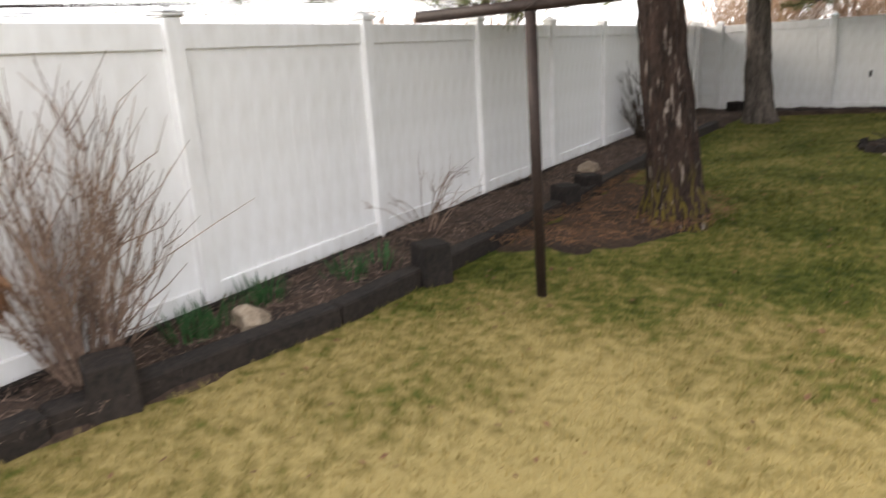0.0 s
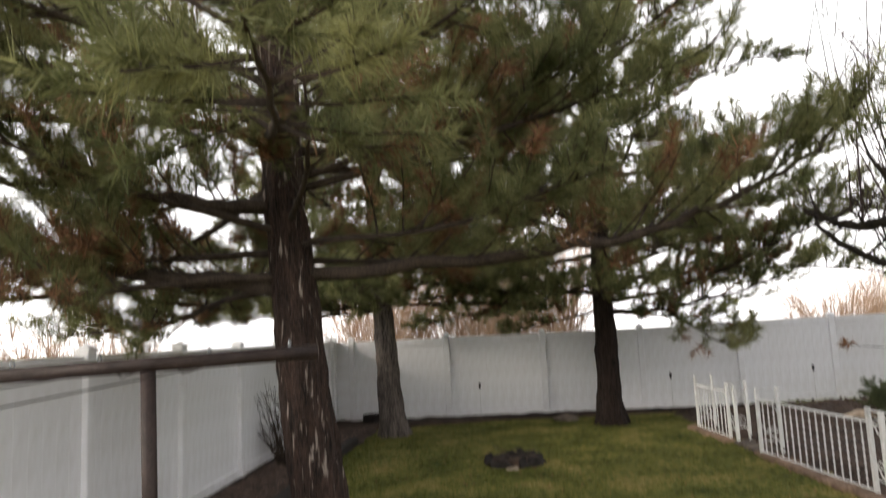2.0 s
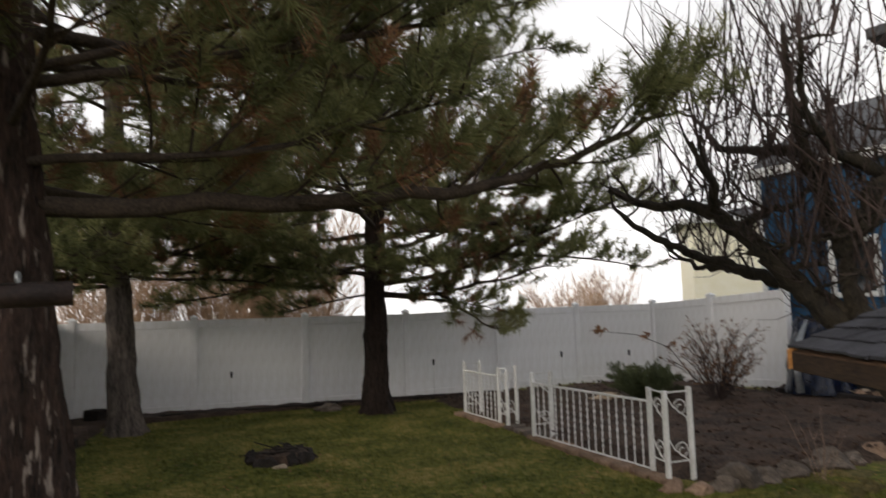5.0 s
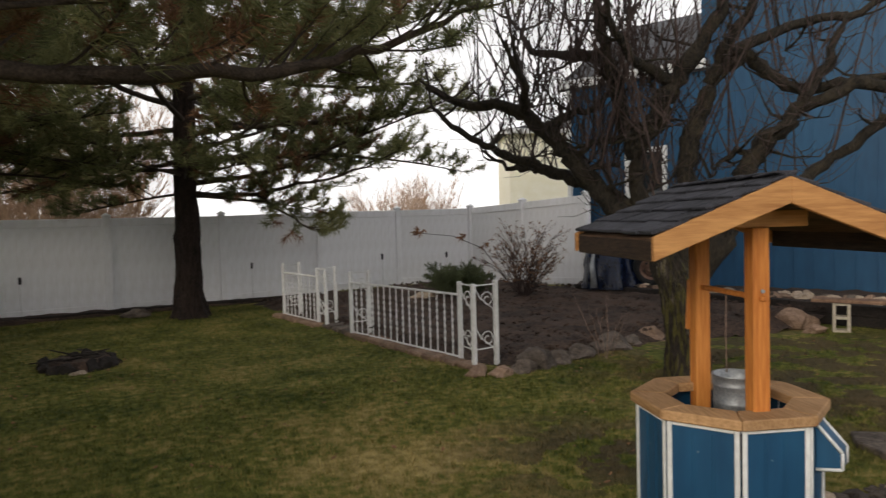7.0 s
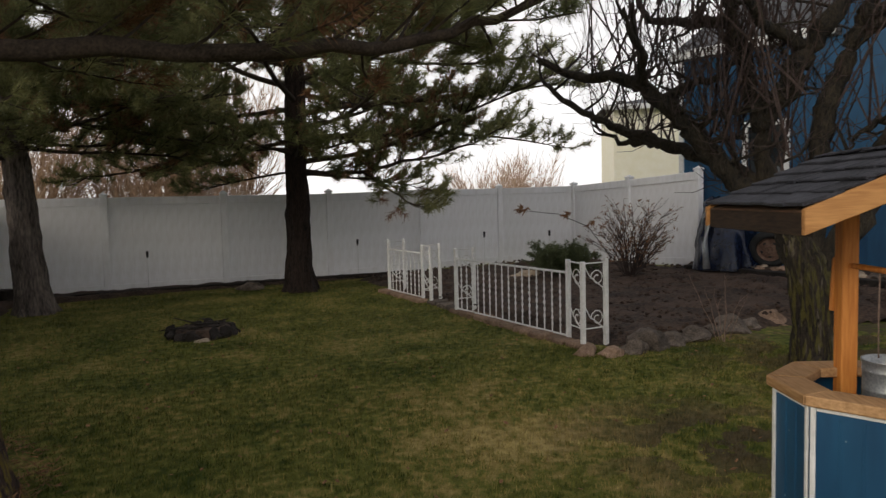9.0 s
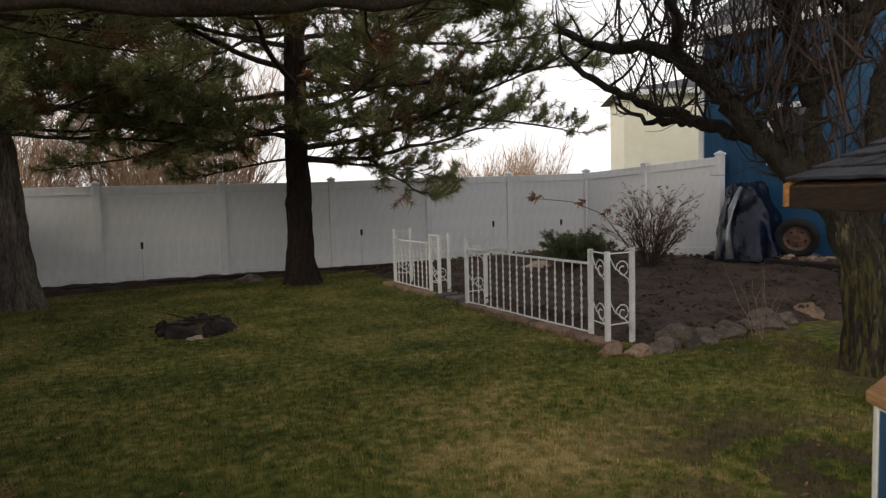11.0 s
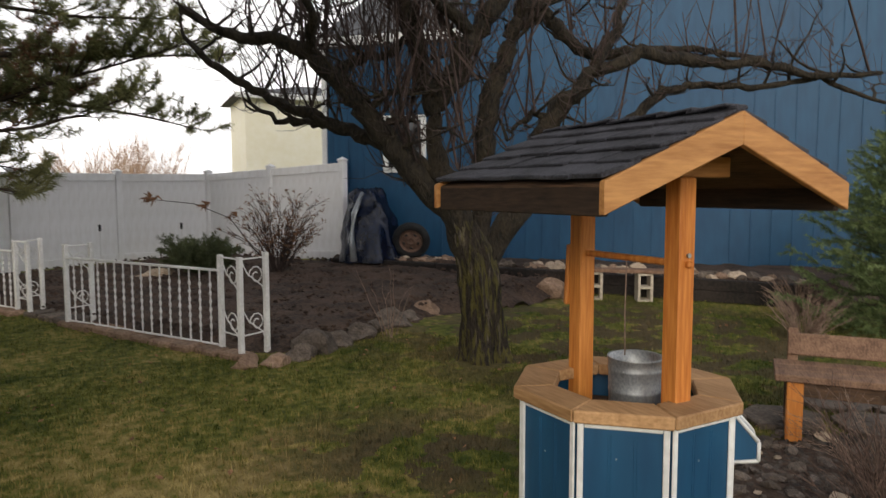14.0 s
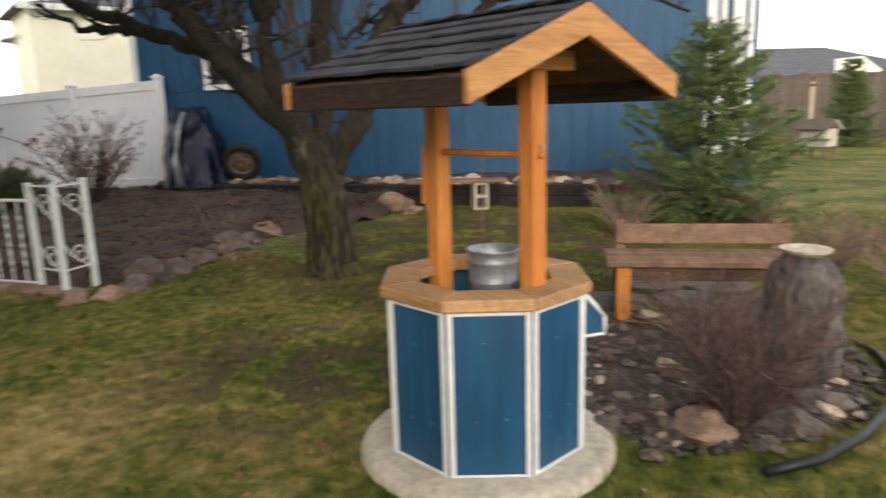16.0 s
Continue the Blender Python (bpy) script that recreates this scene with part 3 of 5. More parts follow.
def pine(label, base, tops, radii, limbs, height, reach, first, count, seed, bark, needle=0.15, width=0.0036, per=70, side_step=0.098, tuft_step=0.085, shaped=(), taper=0.62):
    """A long-needled pine: trunk, limbs with side twigs, and a crown of needle tufts."""
    rnd = random.Random(seed)
    root = thing("pine_tree", (*base, 0), label, "pine tree", "pines in the yard")
    hang("trunk", trunk_mesh("trunk", tops, radii, seed=seed, plate=0.18), bark, root)
    def at(z):
        for a, b in zip(tops, tops[1:]):
            if a[2] <= z <= b[2]:
                return Vector(a).lerp(Vector(b), (z - a[2]) / (b[2] - a[2]))
        return Vector(tops[-1])
    twigs = Soup()
    tip_p, tip_d, old = [], [], []
    plan = list(limbs)
    for k in range(count):
        u = (k + 0.5) / count
        z = first + (height - 0.3 - first) * u ** 1.15
        plan.append((z, 137.5 * k + rnd.uniform(-25, 25), reach * (1 - u) ** taper * rnd.uniform(0.7, 1.08) + 0.25, rnd.uniform(-6, 10) + 22 * u, rnd.uniform(4, 16)))
    runs, girth = [], []
    for thick, row in shaped:
        way = [Vector(q) for q in row]
        runs.append([way[i].lerp(way[i + 1], k / 3) + Vector((rnd.uniform(-0.03, 0.03), rnd.uniform(-0.03, 0.03), rnd.uniform(-0.03, 0.03))) for i in range(len(way) - 1) for k in range(3)] + [way[-1]])
        girth.append(thick)
    for n, (z, az, length, pitch, curl) in enumerate(plan):
        a, p = radians(az), at(z)
        d = Vector((math.cos(a), math.sin(a), math.tan(radians(pitch)))).normalized()
        steps = max(5, int(length / 0.3))
        pts, h = [p.copy()], d.copy()
        for s in range(steps):
            bend = (-0.55 if s < steps * 0.35 else 1.0) * radians(curl) / steps * 1.6
            h = (h + Vector((rnd.uniform(-0.11, 0.11), rnd.uniform(-0.11, 0.11), bend + rnd.uniform(-0.09, 0.09)))).normalized()
            pts.append(pts[-1] + h * (length / steps))
        runs.append(pts)
    for n, pts in enumerate(runs):
        steps = len(pts) - 1
        length = sum((pts[i + 1] - pts[i]).length for i in range(steps))
        h = (pts[-1] - pts[-2]).normalized()
        r0 = girth[n] if n < len(girth) else 0.009 + 0.0085 * length
        rads = [r0 * (1 - 0.86 * i / steps) for i in range(steps + 1)]
        s = Soup()
        s.tube(pts, rads, 7, True, 0.08, rnd)
        hang("limb", s.mesh("limb"), TWIG, root)
        along = (0.10 if n < len(girth) else 0.24) * length
        while along < length:
            i = min(steps - 1, int(along / length * steps))
            q = pts[i].lerp(pts[i + 1], along / length * steps - i)
            fwd = (pts[i + 1] - pts[i]).normalized()
            side = fwd.cross(Vector((0, 0, 1))).normalized() * rnd.choice((-1, 1))
            sd = (fwd * rnd.uniform(0.35, 0.9) + side * rnd.uniform(0.5, 1.0) + Vector((0, 0, rnd.uniform(-0.45, 0.60)))).normalized()
            sl = (0.25 + 0.30 * (length - along) * rnd.uniform(0.5, 1.1) + 0.12 * rnd.random())
            sl = min(sl, 1.3)
            m = max(2, int(sl / 0.2))
            tw, hh = [q], sd
            for _ in range(m):
                hh = (hh + Vector((rnd.uniform(-0.16, 0.16), rnd.uniform(-0.16, 0.16), rnd.uniform(0.0, 0.26)))).normalized()
                tw.append(tw[-1] + hh * (sl / m))
            twigs.tube(tw, [0.009 * (1 - 0.7 * j / m) + 0.002 for j in range(m + 1)], 3, False)
            dist = sl * 0.35
            while dist < sl + 0.01:
                j = min(m - 1, int(dist / sl * m))
                pp = tw[j].lerp(tw[j + 1], min(1, dist / sl * m - j))
                dd = (tw[j + 1] - tw[j]).normalized()
                sp = (dd * 0.8 + Vector((rnd.uniform(-0.7, 0.7), rnd.uniform(-0.7, 0.7), rnd.uniform(0.0, 0.9)))).normalized()
                tl = rnd.uniform(0.10, 0.26)
                twigs.tube([pp, pp + sp * tl], [0.0035, 0.002], 3, False)
                far = (pp + sp * tl, sp)
                if along < 0.55 * length and rnd.random() < 0.30:
                    old.append(far)
                else:
                    tip_p.append(tuple(far[0]))
                    tip_d.append(tuple(far[1]))
                dist += tuft_step * rnd.uniform(0.7, 1.3)
            along += side_step * rnd.uniform(0.6, 1.4)
        tip_p.append(tuple(pts[-1]))
        tip_d.append(tuple(h))
    tagged(hang("twig_growth", twigs.mesh("twig_growth", False), TWIG, root), kind="stuff")
    V, F = tufts(tip_p, tip_d, per, needle, width, seed)
    hang("crown", tri_mesh("crown", V, F), NEEDLE, root, "dark green needle tufts with gaps")
    V, F = tufts([tuple(p) for p, d in old], [tuple(d) for p, d in old], per, needle, width, seed + 1)
    tagged(hang("dead_needle_growth", tri_mesh("dead_needle_growth", V, F), DEADLEAF, root, "rusty dead inner needles"), kind="stuff")
    return root


# limb rows: height on the trunk, compass angle, length, rise, upward curl
pine("tall pine with furrowed brown bark and low limbs", (2.14, 6.43), [(0, 0, -0.05), (-0.05, 0, 0.6), (-0.16, 0, 1.6), (-0.28, 0.02, 2.9), (-0.36, 0.05, 4.5), (-0.42, 0.05, 8), (-0.45, 0.05, 12)], [0.235, 0.21, 0.185, 0.16, 0.14, 0.085, 0.03],
     [(2.35, 206, 3.2, 4, 6), (2.3, 150, 3.2, -3, 14), (2.45, 126, 3.0, -4, 12), (2.5, 62, 3.0, -3, 12), (2.6, 330, 2.6, 6, 14), (2.6, 100, 2.6, 6, 8), (2.75, 300, 2.2, 18, 10), (3.1, 340, 3.0, 16, 10), (3.2, 45, 3.2, 10, 12), (2.7, 228, 3.0, 8, 8), (3.4, 232, 2.6, 8, 10), (2.55, 180, 3.2, 2, 6)],
     12, 3.9, 3.0, 54, 11, BARK_SCARRED,
     shaped=[(0.062, [(-0.2, 0.01, 2.36), (0.8, -0.02, 2.40), (1.8, -0.06, 2.44), (2.4, -0.1, 2.53), (2.9, -0.14, 2.66), (3.4, -0.18, 2.84), (3.8, -0.2, 3.08), (4.05, -0.2, 3.35)]),
             (0.085, [(-0.2, 0.01, 2.28), (-0.9, -0.12, 2.33), (-1.35, -0.2, 2.40), (-1.85, -0.29, 2.47), (-2.2, -0.35, 2.62), (-2.9, -0.45, 2.8), (-3.6, -0.5, 3.1)]),
             (0.075, [(-0.25, 0.01, 2.88), (-0.9, -0.12, 2.96), (-1.3, -0.2, 3.04), (-1.9, -0.3, 3.12), (-2.5, -0.4, 3.2), (-3.2, -0.5, 3.4)])])
pine("tall pine with grey bark beside the back fence", (1.6, 14.35), [(0, 0, -0.05), (-0.05, 0, 0.6), (-0.12, 0, 1.8), (-0.22, 0, 3.4), (-0.3, 0, 7), (-0.3, 0, 11.5)], [0.24, 0.215, 0.19, 0.165, 0.11, 0.03],
     [(2.5, 350, 3.0, -2, 6), (2.45, 205, 3.4, -6, 6), (2.6, 185, 3.4, -6, 8), (2.35, 222, 3.0, -5, 8), (2.6, 280, 2.6, -2, 8), (2.4, 165, 2.8, -2, 4), (2.55, 245, 2.8, -4, 6), (2.7, 315, 3.0, -4, 6), (2.6, 20, 2.6, -2, 6), (2.8, 232, 3.6, -4, 6), (3.0, 262, 3.4, -5, 8), (3.1, 300, 3.5, -4, 8), (3.0, 335, 3.6, -4, 6), (2.9, 190, 3.4, -4, 6), (3.3, 10, 3.4, -3, 8), (3.4, 215, 3.6, -4, 8), (3.5, 280, 3.4, -4, 8)],
     11.5, 3.5, 2.7, 60, 12, BARK_GREY, width=0.0060, per=46, side_step=0.11, tuft_step=0.10)
pine("tall pine with dark bark on the lawn", (5.72, 14.7), [(0, 0, -0.05), (-0.02, 0, 0.6), (-0.02, 0, 2.2), (0.02, 0, 4), (0.05, 0, 8), (0.05, 0, 14)], [0.245, 0.21, 0.185, 0.165, 0.105, 0.03],
     [(2.3, 352, 5.0, 5, 9), (2.1, 330, 2.6, -2, -4), (2.5, 200, 3.0, 2, 8), (2.4, 265, 2.2, 6, 8), (2.8, 10, 3.8, 6, 10), (2.15, 172, 2.0, -4, 4), (2.45, 225, 2.6, 0, 6), (2.5, 295, 2.6, 0, 8)],
     14, 5.3, 2.6, 76, 13, BARK, width=0.0060, per=46, side_step=0.11, tuft_step=0.10, taper=0.52,
     shaped=[(0.05, [(0, 0, 2.12), (0.26, -0.15, 2.13), (0.97, -0.67, 2.11), (1.56, -1.2, 2.27), (2.13, -1.67, 2.35), (2.65, -2.15, 2.6), (3.0, -2.4, 2.8)]),
             (0.03, [(0.97, -0.67, 2.11), (1.33, -1.11, 1.78), (1.65, -1.56, 1.49), (1.94, -1.9, 1.45)])])


# ---- wishing well ----
def well():
    root = thing("wishing_well", pose(5.888, 4.19, 0, 0, 0, 64.5), "wishing well with blue panels, cedar rim and shingled roof", "wishing well")
    # local x: along the ridge; the nearer gable lies at -x
    prof = [(0.30, -0.02), (0.515, -0.02), (0.53, -0.005), (0.53, 0.015), (0.523, 0.02), (0.525, 0.03), (0.51, 0.043), (0.485, 0.05), (0.30, 0.052)]
    base = hang("base_slab", spin(prof, 40, "base_slab"), CONCRETE, root, "round pale concrete slab")
    for p in base.data.polygons:
        p.use_smooth = len(p.vertices) == 4
    A0 = 178.5 - 64.5
    def ring(r, z):
        return [Vector((r * math.cos(radians(A0 + 45 * k)), r * math.sin(radians(A0 + 45 * k)), z)) for k in range(8)]
    lo, hi = ring(0.392, 0.052), ring(0.392, 0.69)
    for k in range(8):
        j = (k + 1) % 8
        mid = (lo[k] + lo[j]) / 2
        ang = math.degrees(math.atan2(lo[j].y - lo[k].y, lo[j].x - lo[k].x))
        w = (lo[j] - lo[k]).length
        m = pose(mid.x, mid.y, 0.37, 0, 0, ang)
        bm = boxed((w - 0.012, 0.014, 0.632), m, 0.003)
        p = part("panel", bm, BLUE, root)
        for off in (-0.047, -0.037, 0.037, 0.047):
            part("rib", boxed((0.004, 0.004, 0.56), m @ pose(off, -0.0068, 0.0), 0.001), BLUE, p)
        for sx, sz in ((-0.05, -0.12), (0.06, -0.11), (-0.02, 0.18)):
            part("screw", boxed((0.006, 0.003, 0.006), m @ pose(sx + 0.01 * math.sin(3 * k), -0.0085, sz + 0.02 * math.cos(5 * k)), 0.001), GALV, p)
        for s in (-1, 1):
            part("trim", boxed((0.021, 0.010, 0.634), m @ pose(s * (w / 2 - 0.011), -0.012, 0), 0.003), WHITE, p, "white corner strip")
        part("trim", boxed((w - 0.046, 0.009, 0.014), m @ pose(0, -0.011, 0.308), 0.003), WHITE, p, "white top strip")
        part("trim", boxed((w - 0.046, 0.009, 0.011), m @ pose(0, -0.011, -0.311), 0.003), WHITE, p, "white bottom strip")
    o, i_ = ring(0.434, 0), ring(0.275, 0)
    for k in range(8):
        j = (k + 1) % 8
        bm = prism([(v.x, v.y) for v in (o[k].lerp(o[j], 0.004), o[k].lerp(o[j], 0.996), i_[k].lerp(i_[j], 0.994), i_[k].lerp(i_[j], 0.006))], 0.691, 0.736)
        bmesh.ops.bevel(bm, geom=bm.edges[:], offset=0.005, segments=1, affect="EDGES")
        part("rim_board", bm, DECKWOOD, root)
    lining = bmesh.new()
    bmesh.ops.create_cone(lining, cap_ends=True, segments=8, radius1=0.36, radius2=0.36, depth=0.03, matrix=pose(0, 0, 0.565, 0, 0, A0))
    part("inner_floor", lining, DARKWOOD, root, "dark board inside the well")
    for x in (-0.255, 0.255):
        part("post", boxed((0.074, 0.074, 0.94), pose(x, 0, 1.04), 0.005), CEDAR, root)
        part("tie_beam", boxed((0.045, 0.44, 0.072), pose(x, 0, 1.5475), 0.004), CEDAR_SLOPE, root)
    bolt = bmesh.new()
    bmesh.ops.create_cone(bolt, cap_ends=True, segments=8, radius1=0.009, radius2=0.006, depth=0.012, matrix=pose(-0.295, 0, 1.245, 0, 90, 0))
    part("bolt", bolt, GALV, root)
    part("axle", boxed((0.64, 0.024, 0.024), pose(0.01, 0, 1.215), 0.006), CEDAR, root)
    part("crank", boxed((0.022, 0.045, 0.25), pose(0.306, 0.02, 1.12, 3), 0.005), CEDAR, root)
    hang("cord", tube_mesh("cord", [(0, 0, 1.21), (0.004, 0, 1.0), (0.0, 0, 0.84)], 0.003, 5), DRY, root)
    # roof
    rise, half, length = 0.215, 0.545, 0.95
    pitch = math.degrees(math.atan2(rise, half))
    slope = math.hypot(rise, half)
    for s in (-1, 1):
        tilt = pose(0, 0, 1.70, -s * pitch, 0, 0)
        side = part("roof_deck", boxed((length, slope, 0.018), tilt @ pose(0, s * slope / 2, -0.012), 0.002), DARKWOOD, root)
        part("fascia", boxed((length - 0.002, 0.026, 0.085), pose(0, s * (half - 0.014), 1.70 - rise - 0.05), 0.004), SHADED_EAVES_WOOD, root, "rough eaves board with shade painted into its colour")
        rows = 5
        step = slope / rows
        for r in range(rows):
            y = slope - step * r
            rnd = random.Random(40 + r + s)
            cut = -length / 2 - 0.015
            while cut < length / 2:
                w = min(rnd.uniform(0.10, 0.19), length / 2 + 0.015 - cut)
                if w > 0.02:
                    lift = 0.011 + rnd.uniform(0, 0.004)
                    sh = boxed((w - 0.003, step * 1.35 + rnd.uniform(-0.006, 0.01), 0.010 + rnd.uniform(0, 0.007)), tilt @ pose(cut + w / 2, s * (y - step * 0.62 + rnd.uniform(-0.007, 0.007)), lift + 0.006, s * 5.2 + rnd.uniform(-0.8, 0.8), rnd.uniform(-1.2, 1.2), rnd.uniform(-1.5, 1.5)), 0.003)
                    part("shingle", sh, SHINGLE, side)
                cut += w
        for x in (-length / 2 - 0.012, length / 2 + 0.012):
            bm = bmesh.new()
            pts = [(0, 1.712), (s * (half + 0.012), 1.712 - rise - 0.006), (s * (half + 0.012), 1.712 - rise - 0.100), (0, 1.607)]
            fr = [bm.verts.new((x - 0.013, y, z)) for y, z in pts]
            bk = [bm.verts.new((x + 0.013, y, z)) for y, z in pts]
            bm.faces.new(fr)
            bm.faces.new(bk[::-1])
            for a in range(4):
                b = (a + 1) % 4
                bm.faces.new((fr[b], fr[a], bk[a], bk[b]))
            bmesh.ops.recalc_face_normals(bm, faces=bm.faces[:])
            bmesh.ops.bevel(bm, geom=bm.edges[:], offset=0.003, segments=1, affect="EDGES")
            part("barge_board", bm, CEDAR_SLOPE, root)
    rnd = random.Random(5)
    for k in range(7):
        part("ridge_shingle", boxed((0.16, 0.10, 0.010), pose(-0.39 + 0.13 * k, rnd.uniform(-0.004, 0.004), 1.722 + rnd.uniform(0, 0.004), 0, 4, 0), 0.003), SHINGLE, root)
    # small sloping chute on the side away from the lawn
    a = radians(268.5 - 64.5 + 22.5)
    c = pose(0.362 * math.cos(a), 0.385 * math.sin(a), 0, 0, 0, math.degrees(a))
    ch = bmesh.new()
    prof2 = [(0.0, 0.675), (0.10, 0.56), (0.10, 0.49), (0.0, 0.475)]
    f1 = [ch.verts.new(c @ Vector((x, -0.06, z))) for x, z in prof2]
    f2 = [ch.verts.new(c @ Vector((x, 0.06, z))) for x, z in prof2]
    ch.faces.new(f1)
    ch.faces.new(f2[::-1])
    for k in range(4):
        ch.faces.new((f1[(k + 1) % 4], f1[k], f2[k], f2[(k + 1) % 4]))
    bmesh.ops.recalc_face_normals(ch, faces=ch.faces[:])
    chute = part("chute", ch, BLUE, root, "small blue chute with white edges")
    for y in (-0.06, 0.06):
        for (x1, z1), (x2, z2) in zip(prof2, prof2[1:]):
            hang("trim", tube_mesh("trim", [c @ Vector((x1, y, z1)), c @ Vector((x2, y, z2))], 0.008, 4), WHITE, chute)
    return root


well()


def bucket():
    root = thing("bucket", (5.905, 4.155, 0.585), "galvanised steel bucket standing in the well", "bucket")
    prof = [(0.094, 0.0), (0.096, 0.01), (0.097, 0.12), (0.100, 0.125), (0.098, 0.131), (0.099, 0.20), (0.102, 0.206), (0.100, 0.212), (0.101, 0.245), (0.105, 0.249), (0.105, 0.255), (0.098, 0.253), (0.095, 0.15), (0.091, 0.02)]
    me = spin(prof, 32, "body")
    me.polygons.foreach_set("use_smooth", [len(p.vertices) == 4 for p in me.polygons])
    hang("body", me, GALV, root)
    hang("handle", tube_mesh("handle", [(0.112 * math.cos(a), 0.004, 0.215 - 0.03 * math.sin(a)) for a in np.linspace(0, math.pi, 12)], 0.003, 6), GALV, root)


bucket()


# ---- wrought iron railing round the garden ----
def scroll(s, c, ux, r, turns, flip):
    pts = []
    for k in range(15):
        a = turns * 2 * math.pi * k / 14
        q = r * (1 - 0.72 * k / 14)
        pts.append(c + ux * (q * math.cos(a) * flip) + Vector((0, 0, q * math.sin(a))))
    s.tube(pts, [0.0065] * len(pts), 5)


def scroll_panel(root, a, b, top):
    """A narrow ornamental bay between two flat posts."""
    a, b = Vector((*a, 0)), Vector((*b, 0))
    ux = (b - a).normalized()
    w = (b - a).length
    for base in (0.72, 0.30):
        s = Soup()
        mid = a + ux * (w * 0.62) + Vector((0, 0, base))
        scroll(s, mid, ux, w * 0.30, 1.35, -1)
        s.tube([a + ux * 0.02 + Vector((0, 0, base + 0.14)), a + ux * (w * 0.3) + Vector((0, 0, base + 0.02)), a + ux * (w * 0.85) + Vector((0, 0, base - 0.1)), b - ux * 0.015 + Vector((0, 0, base - 0.2))], [0.0065] * 4, 5)
        hang("scroll", s.mesh("scroll"), IRON, root)
    part("top_strip", boxed((w, 0.02, 0.012), pose(*((a + b) / 2 + Vector((0, 0, top - 0.012))), 0, 0, math.degrees(math.atan2(ux.y, ux.x))), 0.002), IRON, root)
    part("cross_strip", boxed((w, 0.012, 0.012), pose(*((a + b) / 2 + Vector((0, 0, 0.2))), 0, 0, math.degrees(math.atan2(ux.y, ux.x))), 0.002), IRON, root)


def rail_post(root, x, y, top, size=0.045):
    part("post", boxed((size, size, top), pose(x, y, top / 2, 0, 0, 4), 0.004), IRON, root)


def rail_bay(root, a, b, z_top, z_low):
    """Top and bottom rails with a row of twisted bars."""
    a, b = Vector((*a, 0)), Vector((*b, 0))
    d = (b - a).normalized()
    w, ang = (b - a).length, math.degrees(math.atan2(d.y, d.x))
    mid = (a + b) / 2
    part("top_rail", boxed((w, 0.032, 0.022), pose(mid.x, mid.y, z_top, 0, 0, ang), 0.003), IRON, root)
    part("bottom_rail", boxed((w, 0.024, 0.016), pose(mid.x, mid.y, z_low, 0, 0, ang), 0.003), IRON, root)
    v, f = [], []
    seg = 50
    for k in range(seg + 1):
        t = k / seg
        tw = 4.5 * 2 * math.pi * (t - 0.12) if 0.12 < t < 0.88 else 0
        for c in range(4):
            q = tw + math.pi / 4 + c * math.pi / 2
            rr = (0.0135 if c % 2 else 0.0065) if 0.12 < t < 0.88 else 0.0085
            v.append((rr * math.cos(q), rr * math.sin(q), z_low + (z_top - z_low) * t))
    for k in range(seg):
        for c in range(4):
            q = (c + 1) % 4
            f.append((k * 4 + c, k * 4 + q, k * 4 + 4 + q, k * 4 + 4 + c))
    me = bpy.data.meshes.new("bar")
    me.from_pydata(v, [], f)
    n = round(w / 0.145)
    for k in range(1, n):
        p = a + d * (w * k / n)
        hang("bar", me, IRON, root, m=pose(p.x, p.y, 0))


def railing():
    root = thing("garden_railing", (0, 0, 0), "white wrought iron railing with twisted bars and scroll corner posts", "railing")
    A, B, C, D = (6.98, 13.52), (7.07, 12.22), (7.05, 10.95), (7.25, 8.52)
    E_, F_ = (7.19, 8.17), (7.50, 8.20)
    for p, h in ((A, 0.92), (B, 0.89), (C, 0.90), (D, 0.90), (E_, 0.90), (F_, 0.92), ((7.27, 13.55), 0.92), ((7.37, 12.24), 0.9), ((7.34, 10.98), 0.9), ((7.08, 11.92), 0.86)):
        rail_post(root, *p, h)
    rail_bay(root, A, B, 0.76, 0.07)
    rail_bay(root, C, D, 0.755, 0.07)
    for a, b in ((D, E_), (E_, F_), (A, (7.27, 13.55)), (B, (7.37, 12.24)), (C, (7.34, 10.98)), (B, (7.08, 11.92))):
        scroll_panel(root, a, b, 0.89)


railing()

ROCKS = [rock_mesh("rock", k, 0.5 + 0.07 * (k % 5), 3, 0.75) for k in range(9)]
SMALL = [rock_mesh("pebble", 20 + k, 0.4 + 0.1 * (k % 4), 1, 0.5) for k in range(8)]


def rock(x, y, size, material, label, group="", z=-0.02, squash=1.0, turn=None, k=None, rnd=random.Random(77)):
    me = ROCKS[(k if k is not None else rnd.randrange(9)) % 9]
    if me.materials and me.materials[0] != material:
        me = me.copy()
        me.materials.clear()
    ob = hang("rock", me, material)
    if not me.materials:
        me.materials.append(material)
    sx = size * rnd.uniform(0.85, 1.2)
    ob.matrix_basis = pose(x, y, z, 0, 0, turn if turn is not None else rnd.uniform(0, 360)) @ Matrix.Diagonal((sx, size * rnd.uniform(0.75, 1.1), size * squash, 1))
    return tagged(ob, label, "rock", group)


